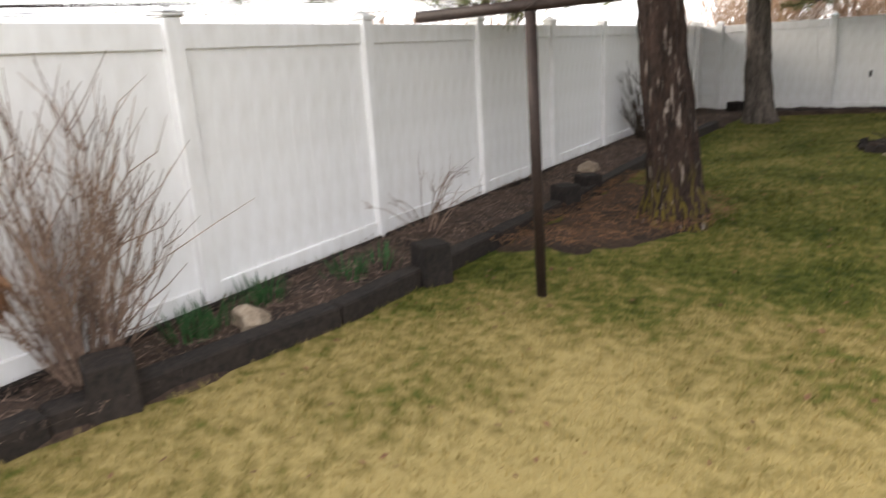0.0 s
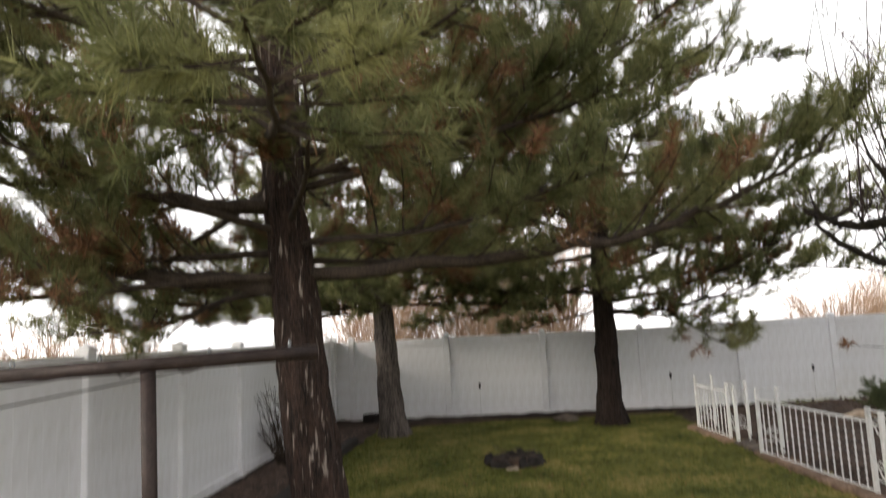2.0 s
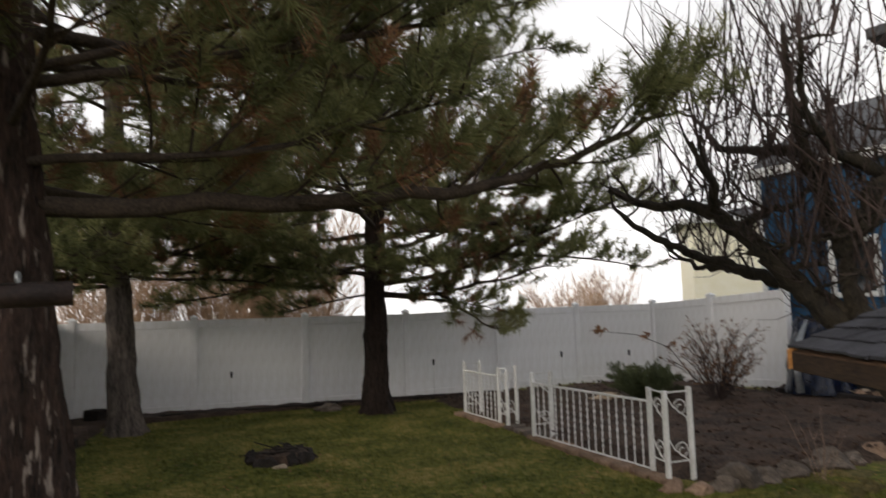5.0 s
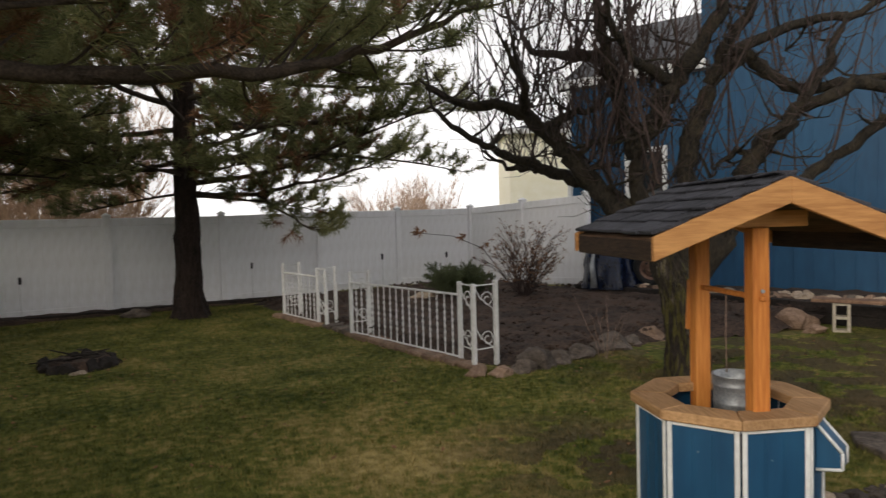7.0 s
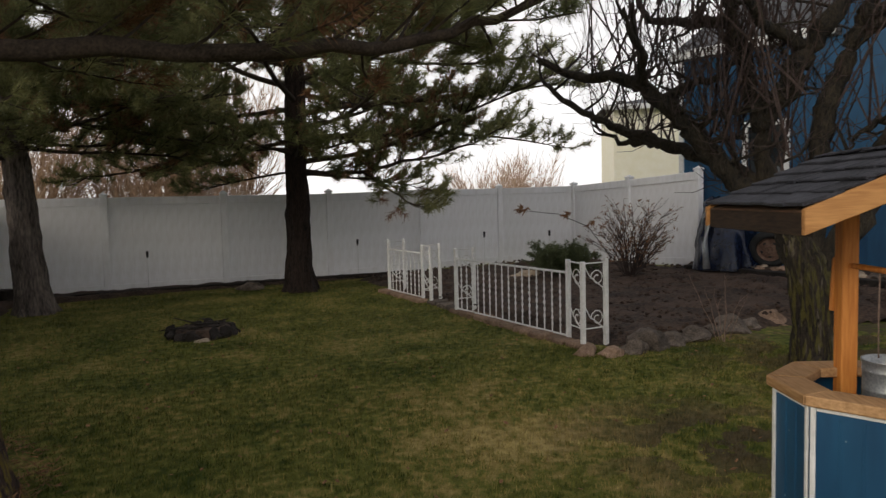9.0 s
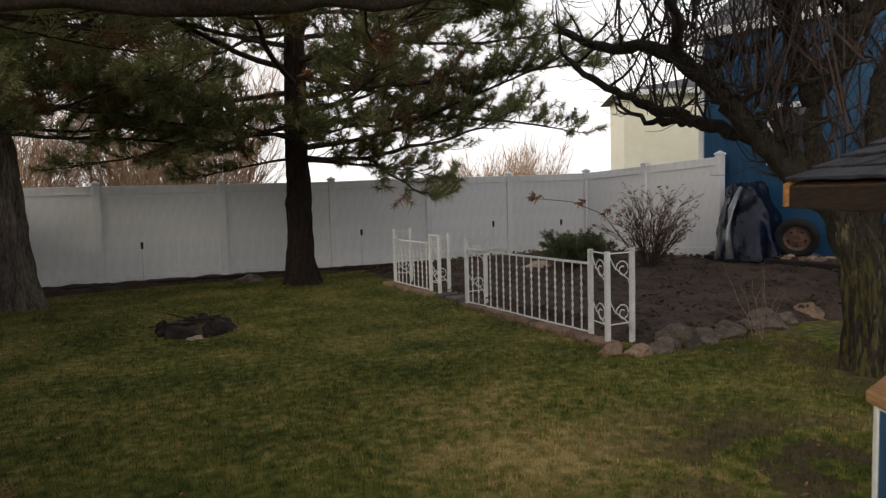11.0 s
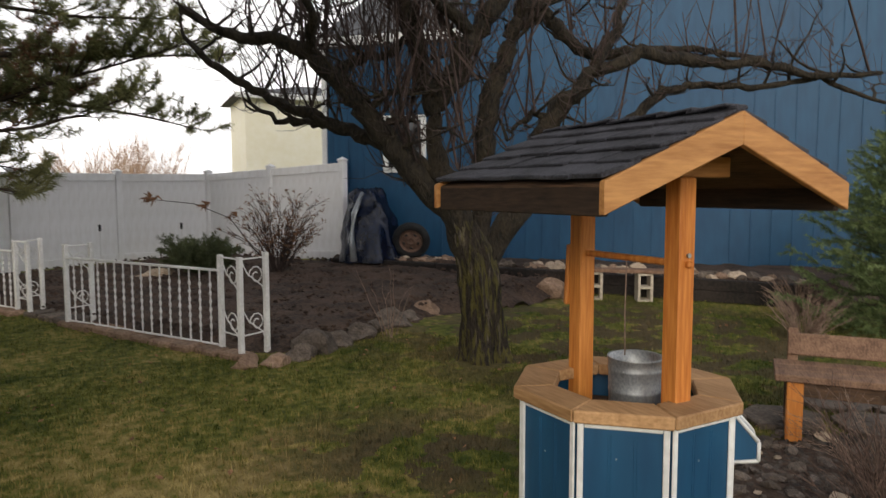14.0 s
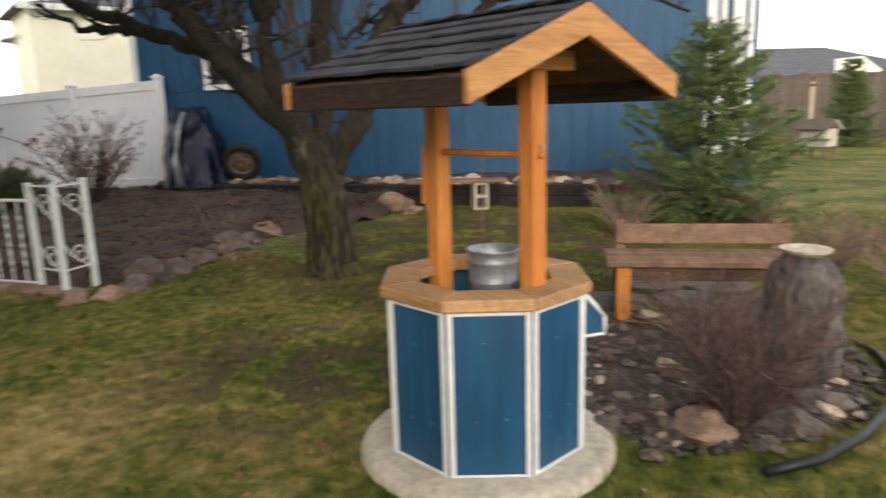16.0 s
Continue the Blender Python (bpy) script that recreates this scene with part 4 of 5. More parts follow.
rr = random.Random(8)
for x, y, s, m in ((7.06, 7.93, 0.26, PAVER), (7.24, 7.80, 0.30, PAVER), (7.50, 7.78, 0.34, STONE), (7.76, 7.84, 0.52, STONE), (8.08, 7.88, 0.34, STONE), (8.42, 7.95, 0.46, STONE), (8.78, 8.02, 0.34, STONE), (9.15, 8.10, 0.46, STONE), (9.5, 8.15, 0.3, STONE), (9.92, 8.22, 0.40, PAVER), (10.3, 8.2, 0.26, STONE)):
    rock(x, y, s, m, "rough brown stone edging the garden soil", "garden edging stones")
rock(12.05, 7.62, 0.52, PAVER, "large rough tan boulder beside the low plank seat", z=0.0, squash=1.15, k=3)
rock(11.85, 7.2, 0.26, PAVER, "small reddish stone beside the plank seat", z=0.0)
rock(9.75, 13.6, 0.75, TANSTONE, "flat tan boulder in the garden by the fence", z=0.03, squash=0.8)
rock(0.57, 3.0, 0.30, TANSTONE, "pale tan boulder in the soil bed", z=0.05, squash=1.1, k=2, turn=20)
rock(0.55, 8.45, 0.30, TANSTONE, "pale tan stone in the soil bed", z=0.05, squash=1.1)
rock(0.62, 7.9, 0.24, STONE, "grey stone in the soil bed", z=0.05)
rock(4.95, 15.6, 0.6, STONE, "flat grey stone at the foot of the pine", z=0.0, squash=0.7)

# sandstone footing under the railing
foot = thing("railing_footing", (0, 0, 0), "row of worn red sandstone pavers on the lawn edge", "edging", kind="structure")
for k in range(17):
    y = 13.6 - 0.335 * k
    if 11.0 < y < 12.1:
        continue
    x = 6.98 + (13.5 - y) * 0.045
    part("paver", boxed((0.20 + rr.uniform(-0.02, 0.03), 0.32 + rr.uniform(-0.03, 0.0), 0.12), pose(x - 0.02 + rr.uniform(-0.02, 0.02), y, 0.0 + rr.uniform(-0.015, 0.012), rr.uniform(-3, 3), rr.uniform(-3, 3), 2 + rr.uniform(-4, 4)), 0.02), PAVER, foot)
for y in (11.15, 11.5, 11.85):
    part("step_stone", boxed((0.34, 0.33, 0.10), pose(7.2, y, 0.01, rr.uniform(-2, 2), 0, rr.uniform(-5, 5)), 0.02), STONE, foot)


# ---- timber edging, stump blocks, retaining wall ----
def timber(root, a, b, w, h, z):
    a, b = Vector(a), Vector(b)
    d = b - a
    bm = bmesh.new()
    box(bm, (d.length - 0.01, w, h), None, 0.012)
    bmesh.ops.subdivide_edges(bm, edges=[e for e in bm.edges if abs((e.verts[0].co - e.verts[1].co).x) > 0.5], cuts=6)
    for v in bm.verts:
        v.co += Vector((0, noise.noise((v.co.x * 3 + a.y, v.co.z * 4, 1)) * 0.012, noise.noise((v.co.x * 2.3 + a.y, v.co.y * 5, 7)) * 0.012))
    bmesh.ops.transform(bm, matrix=pose(*((a + b) / 2).to_tuple(), z + h / 2, 0, 0, math.degrees(math.atan2(d.y, d.x))), verts=bm.verts[:])
    return part("timber", bm, TIMBER, root)


edging = thing("bed_edging", (0, 0, 0), "weathered dark railway timbers edging the soil bed", "edging", kind="structure")
EDGE = [(0.36, -3.2), (0.46, -0.6), (0.58, 1.75), (0.90, 3.35), (0.98, 5.2), (1.02, 7.0), (1.0, 9.2), (0.95, 11.4), (1.0, 13.4)]
for a, b in zip(EDGE, EDGE[1:]):
    timber(edging, a, b, 0.15, 0.15, -0.02)
BACKEDGE = [(1.0, 15.75), (3.0, 16.02), (5.0, 16.1), (7.0, 16.15), (8.7, 16.2)]
back = thing("back_edging", (0, 0, 0), "dark timbers and soil along the foot of the fence", "edging", kind="structure")
for a, b in zip(BACKEDGE, BACKEDGE[1:]):
    timber(back, a, b, 0.12, 0.11, -0.02)
for k in range(7):
    timber(edging, (0.085, -3.3 + 2.75 * k), (0.085, -0.6 + 2.75 * k), 0.04, 0.10, 0.0)
for x, y, h, w in ((0.64, 2.05, 0.28, 0.23), (1.02, 4.25, 0.30, 0.22), (1.06, 6.55, 0.28, 0.22), (0.98, 7.35, 0.24, 0.22), (0.92, 15.9, 0.26, 0.3)):
    bm = boxed((w, w, h), pose(0, 0, h / 2), 0.014)
    bmesh.ops.subdivide_edges(bm, edges=bm.edges[:], cuts=1)
    for v in bm.verts:
        v.co += Vector((noise.noise(v.co * 9), noise.noise(v.co * 9 + Vector((5, 0, 0))), 0)) * 0.008
    ob = part("timber_block", bm, TIMBER)
    ob.matrix_basis = pose(x, y, -0.01, 0, 0, 62)
    tagged(ob, "dark upright timber block at the bed edging", "timber block", "upright edging blocks")

UPPER = [(12.2, 12.3), (12.3, 11.6), (13.0, 4.8), (13.2, 4.2), (15.9, 3.4), (13.6, 10.5), (12.9, 12.6)]
tagged(hang("upper_bed", patch_mesh("upper_bed", UPPER, 0.14, 0.31, 0.03, 0.15), SOIL), "raised soil bed in front of the blue house", "soil bed", kind="structure")
ret = thing("retaining_timbers", (0, 0, 0), "dark timber retaining edge in front of the house", "retaining wall", kind="structure")
RT = [(12.2, 12.0), (12.42, 9.9), (12.62, 8.0), (12.8, 6.3), (12.96, 4.7)]
for n, (a, b) in enumerate(zip(RT, RT[1:])):
    for z in (0.0, 0.15):
        timber(ret, a, b, 0.16, 0.15, z)
rr = random.Random(21)
for k in range(120):
    t = rr.random()
    x, y = 12.35 + 0.75 * t + rr.uniform(0.02, 0.50), 11.6 - 7.0 * t
    rock(x, y, rr.uniform(0.10, 0.26), TANSTONE if rr.random() < 0.45 else STONE if rr.random() < 0.6 else PAVER, "pale broken rock on the raised bed", "rocks on the raised bed", z=0.29, squash=rr.uniform(0.7, 1.1))


def cinder_block(x, y, z, turn):
    bm = bmesh.new()
    for size, at in (((0.2, 0.035, 0.39), (0, -0.0825, 0)), ((0.2, 0.035, 0.39), (0, 0.0825, 0)), ((0.2, 0.13, 0.035), (0, 0, -0.177)), ((0.2, 0.13, 0.035), (0, 0, 0.177)), ((0.2, 0.13, 0.035), (0, 0, 0))):
        box(bm, size, pose(at[0], at[1], at[2] + 0.195), 0.003)
    ob = part("cinder_block", bm, CONCRETE)
    ob.matrix_basis = pose(x, y, z, 0, 0, turn)
    tagged(ob, "grey concrete cinder block standing on end", "cinder block", "blocks under the plank")


cinder_block(12.18, 7.06, -0.01, 30)
cinder_block(12.42, 6.46, -0.01, 34)
pl = part("plank", boxed((1.35, 0.26, 0.045), None, 0.006), BENCHWOOD)
pl.matrix_basis = pose(12.30, 6.74, 0.403, 0, 0, -68)
tagged(pl, "weathered plank lying on two cinder blocks", "plank seat")


# ---- clothesline ----
def clothesline():
    root = thing("clothesline_pole", (0, 0, 0), "brown steel clothesline pole with crossbar and sagging wires", "clothesline")
    hang("pole", tube_mesh("pole", [(1.84, 4.28, -0.05), (1.86, 4.2, 0.9), (1.88, 4.13, 1.74)], 0.034, 12), RUSTPIPE, root)
    a, b = Vector((1.20, 4.00, 1.755)), Vector((2.62, 4.30, 1.795))
    bar = hang("crossbar", tube_mesh("crossbar", [a, a.lerp(b, 0.5), b], 0.034, 12), RUSTPIPE, root)
    for k, t in enumerate((0.08, 0.33, 0.66, 0.91)):
        p = a.lerp(b, t)
        eye = [p + Vector((0.0, 0.016 * math.cos(q), 0.045 + 0.016 * math.sin(q))) for q in np.linspace(0, 6.28, 9)]
        hang("eye_bolt", tube_mesh("eye_bolt", eye, 0.004, 5), GALV, bar)
        end = Vector((0.75 + 0.35 * t, -9.0, 1.9))
        wire = [p.lerp(end, s / 24) + Vector((0, 0, 0.03 - (0.13 + 0.035 * k) * 4 * (s / 24) * (1 - s / 24))) for s in range(25)]
        hang("wire", tube_mesh("wire", wire, 0.0026, 5), RUSTPIPE, root)
    loose = [a.lerp(b, 0.35 + 0.06 * k) + Vector((0, -0.036, (0.035, -0.05, -0.02, 0.03, -0.05, -0.03, 0.03)[k])) for k in range(7)]
    hang("loose_wire", tube_mesh("loose_wire", loose, 0.003, 5), RUSTPIPE, root)


clothesline()


# ---- bare apple tree ----
FU, FV = Vector((0.545, -0.838, 0)), Vector((0.838, 0.545, 0))


def apple_tree():
    rnd = random.Random(31)
    root = thing("apple_tree", (8.36, 6.40, 0), "gnarled bare apple tree with pruned limbs and upright shoots", "tree")
    def P(u, v, z):
        return FU * u + FV * v + Vector((0, 0, z))
    hang("trunk", trunk_mesh("trunk", [P(0.02, 0.12, -0.05), P(-0.01, 0.08, 0.35), P(-0.05, 0.03, 0.75), P(-0.11, 0, 1.0), P(-0.2, -0.04, 1.22)], [0.185, 0.175, 0.17, 0.165, 0.12], 48, 9, 0.26), APPLE_TRUNK, root)
    limbs = [
        # main stem and its two arms
        ([(-0.1, 0, 0.9), (-0.24, -0.05, 1.25), (-0.34, -0.1, 1.5), (-0.42, -0.15, 1.85), (-0.40, -0.2, 2.22)], 0.105),
        ([(-0.41, -0.19, 2.15), (-0.22, -0.15, 2.45), (-0.09, -0.1, 2.75), (0.12, -0.1, 3.0), (0.35, 0, 3.45), (0.5, 0.1, 4.1)], 0.078),
        ([(-0.41, -0.19, 2.1), (-0.55, -0.2, 2.6), (-0.66, -0.2, 3.05), (-0.72, -0.2, 3.6), (-0.75, -0.2, 4.2)], 0.06),
        # thick limb and thin limb towards the garden
        ([(-0.22, -0.05, 1.2), (-0.56, -0.15, 1.58), (-0.76, -0.2, 1.82), (-0.98, -0.3, 2.13), (-1.19, -0.4, 2.37), (-1.37, -0.4, 2.55), (-1.6, -0.4, 2.65), (-2.0, -0.4, 2.7), (-2.4, -0.4, 2.9)], 0.078),
        ([(-0.36, -0.12, 1.58), (-0.68, -0.1, 1.8), (-1.02, 0, 1.93), (-1.33, 0.1, 2.06), (-1.63, 0.1, 2.18), (-2.0, 0.1, 2.33), (-2.35, 0.1, 2.57), (-2.6, 0.1, 2.8)], 0.052),
        # pruned upright behind the roof
        ([(-0.08, 0.05, 1.0), (0.0, 0.05, 1.45), (0.0, 0, 1.78), (0.03, 0, 2.25), (0.17, 0.05, 2.6), (0.24, 0.1, 2.85), (0.36, 0.15, 3.1), (0.57, 0.2, 3.4), (0.7, 0.3, 4.0)], 0.075),
        # limb towards the bench, with its long level arms
        ([(-0.02, 0.08, 0.85), (0.26, 0.15, 1.26), (0.40, 0.2, 1.6), (0.52, 0.2, 2.0), (0.66, 0.25, 2.2), (0.85, 0.3, 2.38), (0.97, 0.35, 2.55), (1.0, 0.4, 2.7)], 0.088),
        ([(0.96, 0.35, 2.5), (1.4, 0.4, 2.68), (1.95, 0.5, 2.6), (2.45, 0.5, 2.6), (2.95, 0.5, 2.47), (3.5, 0.5, 2.5)], 0.046),
        ([(0.22, 0.1, 2.82), (0.5, 0.3, 3.02), (0.7, 0.4, 2.82), (0.94, 0.5, 2.68), (1.35, 0.6, 2.72), (1.9, 0.7, 2.78), (2.5, 0.8, 2.7)], 0.05),
        ([(0.40, 0.2, 1.6), (0.8, 0.4, 1.75), (1.1, 0.5, 1.95), (1.38, 0.5, 2.16), (1.62, 0.55, 2.37), (1.9, 0.6, 2.42), (2.4, 0.6, 2.4), (3.0, 0.6, 2.47), (3.6, 0.6, 2.25)], 0.042),
        ([(0.60, 0.22, 2.12), (0.42, 0.2, 2.13), (0.25, 0.2, 2.0), (0.2, 0.2, 1.9)], 0.022),
        ([(-0.98, -0.3, 2.13), (-0.75, -0.32, 2.24), (-0.5, -0.28, 2.27), (-0.35, -0.3, 2.4)], 0.026),
        ([(-0.86, -0.25, 1.95), (-0.72, -0.2, 2.06), (-0.55, -0.2, 2.02)], 0.03),
        ([(-1.2, -0.4, 2.38), (-1.0, -0.3, 2.52), (-0.75, -0.2, 2.58), (-0.6, -0.2, 2.75)], 0.034),
        ([(-1.37, -0.4, 2.55), (-1.3, -0.7, 2.75), (-1.35, -1.0, 3.1)], 0.035),
        ([(-1.33, 0.1, 2.06), (-1.6, 0.5, 2.1), (-2.0, 0.8, 2.15), (-2.4, 1.0, 2.4)], 0.032),
        ([(-0.1, -0.1, 2.75), (-0.4, -0.5, 2.95), (-0.5, -0.9, 3.2), (-0.4, -1.4, 3.6)], 0.04),
        ([(-0.66, -0.2, 3.05), (-1.1, 0.1, 3.15), (-1.5, 0.3, 3.3), (-1.8, 0.4, 3.7)], 0.04),
        ([(0.3, 0.1, 3.0), (0.9, 0.6, 3.3), (1.5, 0.9, 3.4), (2.1, 1.1, 3.8)], 0.042),
        ([(0.97, 0.35, 2.55), (1.2, 0.6, 2.95), (1.35, 0.8, 3.4)], 0.045),
    ]
    twig = Soup()
    whips = Soup()
    for pts, r in limbs:
        fine = []
        for i in range(len(pts) - 1):
            a, b = P(*pts[i]), P(*pts[i + 1])
            n = 5
            for k in range(n):
                fine.append(a.lerp(b, k / n) + Vector((rnd.uniform(-1, 1), rnd.uniform(-1, 1), rnd.uniform(-1, 1))) * (0.022 if i or k else 0))
        fine.append(P(*pts[-1]))
        n = len(fine)
        s = Soup()
        s.tube(fine, [1.3 * r * (1 - 0.72 * (i / (n - 1)) ** 1.6) * rnd.uniform(0.9, 1.14) for i in range(n)], 9, True, 0.06, rnd)
        hang("limb", s.mesh("limb"), APPLE, root)
        i = 4
        while i < n:
            p = fine[i]
            # crooked spur
            d = Vector((rnd.uniform(-1, 1), rnd.uniform(-1, 1), rnd.uniform(-0.35, 0.8))).normalized()
            sp, q = [p], p
            for _ in range(rnd.randint(3, 6)):
                d = (d + Vector((rnd.uniform(-0.45, 0.45), rnd.uniform(-0.45, 0.45), rnd.uniform(-0.2, 0.5)))).normalized()
                q = q + d * rnd.uniform(0.06, 0.15)
                sp.append(q)
            twig.tube(sp, [0.017 * (1 - 0.75 * k / (len(sp) - 1)) for k in range(len(sp))], 5, False)
            for j in range(1, len(sp)):
                for _ in range(2):
                    e = (Vector((rnd.uniform(-1, 1), rnd.uniform(-1, 1), rnd.uniform(-0.4, 1.0)))).normalized()
                    l_ = rnd.uniform(0.1, 0.4)
                    whips.tube([sp[j], sp[j] + e * l_ * 0.5, sp[j] + e * l_ + Vector((0, 0, 0.07))], [0.0045, 0.0035, 0.002], 3, False)
            # upright shoots
            base_u = fine[i].dot(FU)
            for _ in range(0 if base_u < -1.95 else rnd.randint(2, 4) if base_u < -0.2 else rnd.randint(0, 1)):
                base = fine[i] if rnd.random() < 0.3 else sp[rnd.randrange(len(sp))]
                h = rnd.uniform(0.4, 1.3) if rnd.random() < 0.5 else rnd.uniform(1.0, 3.1)
                if base_u < -1.5:
                    h *= 0.85
                lean = Vector((rnd.gauss(0, 0.26), rnd.gauss(0, 0.26), 1)).normalized()
                mid = base + lean * h * 0.5 + Vector((rnd.gauss(0, 0.07), rnd.gauss(0, 0.07), 0)) * h
                top = base + lean * h
                whips.tube([base, mid, top], [0.007 + 0.002 * h, 0.005 + 0.001 * h, 0.002], 4, False)
                for _ in range(rnd.randint(2, 6)):
                    t = rnd.uniform(0.2, 0.9)
                    b0 = base.lerp(top, t)
                    e = (lean + Vector((rnd.uniform(-0.8, 0.8), rnd.uniform(-0.8, 0.8), 0))).normalized()
                    whips.tube([b0, b0 + e * rnd.uniform(0.2, 0.7)], [0.005, 0.002], 3, False)
            i += rnd.choice((2, 3, 3))
    tagged(hang("spur_wood", twig.mesh("spur_wood", False), APPLE, root, "crooked short spurs"), kind="stuff")
    tagged(hang("shoot_growth", whips.mesh("shoot_growth", False), WHIP, root, "thin upright reddish shoots"), kind="stuff")


apple_tree()


# ---- shrubs ----
def shrub(name, at, label, category, stems, height, spread, material, seed, forks=3, thick=0.006, curve=0.2, leaves=0, leaf_mat=None, fan=0.1, low=0.35):
    rnd = random.Random(seed)
    root = thing(name, at, label, category)
    s = Soup()
    lp, ld = [], []
    for _ in range(stems):
        a = rnd.uniform(0, 6.283)
        out = spread * math.sqrt(rnd.random())
        h = height * rnd.uniform(low, 1.0)
        b = Vector((math.cos(a) * fan * rnd.random(), math.sin(a) * fan * rnd.random(), -0.02))
        t = Vector((math.cos(a) * out, math.sin(a) * out, h))
        pts = []
        for k in range(6):
            q = b.lerp(t, k / 5)
            q.z += curve * h * math.sin(math.pi * k / 5) * 0.6
            q += Vector((rnd.uniform(-1, 1), rnd.uniform(-1, 1), 0)) * 0.02 * height * (k > 0)
            pts.append(q)
        s.tube(pts, [thick * (1 - 0.75 * k / 5) for k in range(6)], 4, False)
        for _ in range(forks):
            k = rnd.randint(1, 4)
            d = (pts[k + 1] - pts[k]).normalized() + Vector((rnd.uniform(-0.8, 0.8), rnd.uniform(-0.8, 0.8), rnd.uniform(-0.2, 0.6)))
            l_ = height * rnd.uniform(0.1, 0.35)
            e = pts[k] + d.normalized() * l_
            s.tube([pts[k], pts[k].lerp(e, 0.5) + Vector((rnd.uniform(-1, 1), rnd.uniform(-1, 1), rnd.uniform(-1, 1))) * 0.03 * height, e], [thick * 0.55, thick * 0.4, thick * 0.2], 3, False)
            lp.append(tuple(e))
            ld.append(tuple(d.normalized()))
    tagged(hang("stem_growth", s.mesh("stem_growth", False), material, root), kind="stuff")
    if leaves:
        V, F = tufts(lp, ld, leaves, 0.07 * max(1, height), 0.011 if leaves < 10 else 0.005, seed)
        tagged(hang("leaf_growth", tri_mesh("leaf_growth", V, F), leaf_mat, root), kind="stuff")
    return root


shrub("bare_shrub", (0.33, 2.12, 0.05), "tall bare tan shrub in the soil bed", "shrub", 64, 1.62, 0.62, DRY, 3, 7, 0.007, 0.1, 0, None, 0.14)
shrub("bare_shrub", (0.32, 5.25, 0.05), "low bare arching twigs against the white fence", "shrub", 16, 0.62, 0.75, DRY, 4, 4, 0.005, 0.5)
shrub("bare_shrub", (0.4, 11.3, 0.05), "dark bare shrub against the white fence", "shrub", 40, 1.25, 0.5, TWIG, 5, 5, 0.009, 0.1)
shrub("rose_bush", (10.9, 12.0, 0.12), "bare rose bush with a few withered leaves", "shrub", 46, 1.3, 0.85, WHIP, 6, 11, 0.008, 0.32, 2, DEADLEAF)
shrub("juniper_bush", (10.15, 13.0, 0.12), "low dark green juniper in the garden", "shrub", 120, 0.58, 0.70, JUNIPER, 7, 9, 0.004, 0.25, 34, JUNIPER)
shrub("dry_shrub", (6.40, 3.22, 0.0), "leafless brown shrub among the river rocks", "shrub", 110, 0.72, 0.50, BROWNSTEM, 8, 8, 0.004, 0.18)
shrub("dry_shrub", (7.25, 3.35, 0.0), "fine leafless twigs in front of the bench", "shrub", 80, 0.46, 0.62, DRY, 9, 7, 0.003, 0.5)
shrub("dry_shrub", (8.45, 7.55, 0.08), "few thin dead stems in the garden soil", "shrub", 7, 0.75, 0.35, DRY, 10, 1, 0.005, 0.1)
for k, (x, y) in enumerate(((9.6, 2.5), (10.4, 2.1), (10.9, 4.3), (11.6, 2.9), (9.0, 2.05), (12.4, 4.6))):
    shrub("dry_shrub", (x, y, 0), "low clump of reddish dry stems", "shrub", 70, 0.48, 0.45, DRY, 50 + k, 4, 0.005, 0.2)
rose = Soup()
rose.tube([(10.6, 12.15, 0.5), (10.3, 12.4, 1.05), (9.9, 12.75, 1.28), (9.3, 13.1, 1.36)], [0.009, 0.007, 0.006, 0.004], 5)
arch = thing("rose_cane", (0, 0, 0), "long arching rose cane ending in withered brown leaves", "rose cane")
hang("cane", rose.mesh("cane"), WHIP, arch)
V, F = tufts([(9.3, 13.1, 1.36), (9.35, 13.06, 1.33), (10.0, 12.66, 1.24), (10.3, 12.4, 1.07)], [(-0.6, 0.3, -0.5)] * 4, 16, 0.13, 0.022, 4)
tagged(hang("leaf_growth", tri_mesh("leaf_growth", V, F), DEADLEAF, arch), kind="stuff")
leafc = tufts([(0.34, 1.75, 0.62), (0.42, 1.72, 0.56)], [(0.2, -0.4, -0.6)] * 2, 14, 0.14, 0.03, 6)
tagged(hang("withered_leaf_spray", tri_mesh("withered_leaf_spray", *leafc), DEADLEAF), "withered brown leaves hanging by the tan shrub", "dead leaves")


def leaf_clump(x, y, n, height, material, label, seed, name="daffodil_clump"):
    g = random.Random(seed)
    v, f = [], []
    for _ in range(n):
        a, r = g.uniform(0, 6.28), 0.16 * math.sqrt(g.random())
        b = Vector((r * math.cos(a), r * math.sin(a), 0))
        d = Vector((math.cos(a) * g.uniform(0.1, 0.5), math.sin(a) * g.uniform(0.1, 0.5), 1)).normalized()
        h, w = height * g.uniform(0.6, 1.0), 0.006
        sd = Vector((-math.sin(a), math.cos(a), 0)) * w
        k = len(v)
        v += [b - sd, b + sd, b + d * h * 0.6 + sd, b + d * h * 0.6 - sd, b + d * h + Vector((d.x, d.y, -0.1)) * h * 0.25]
        f += [(k, k + 1, k + 2, k + 3), (k + 3, k + 2, k + 4)]
    me = bpy.data.meshes.new("leaf_growth")
    me.from_pydata([tuple(p) for p in v], [], f)
    root = thing(name, (x, y, 0.05), label, "plant")
    tagged(hang("leaf_growth", me, material, root), kind="stuff")
    return root


for k, (x, y, n) in enumerate(((0.28, 3.35, 70), (0.36, 2.72, 60), (0.30, 2.95, 40), (0.48, 3.95, 50), (0.55, 4.25, 30))):
    leaf_clump(x, y, n, 0.21, GREENLEAF, "clump of young green daffodil leaves in the bed", k)

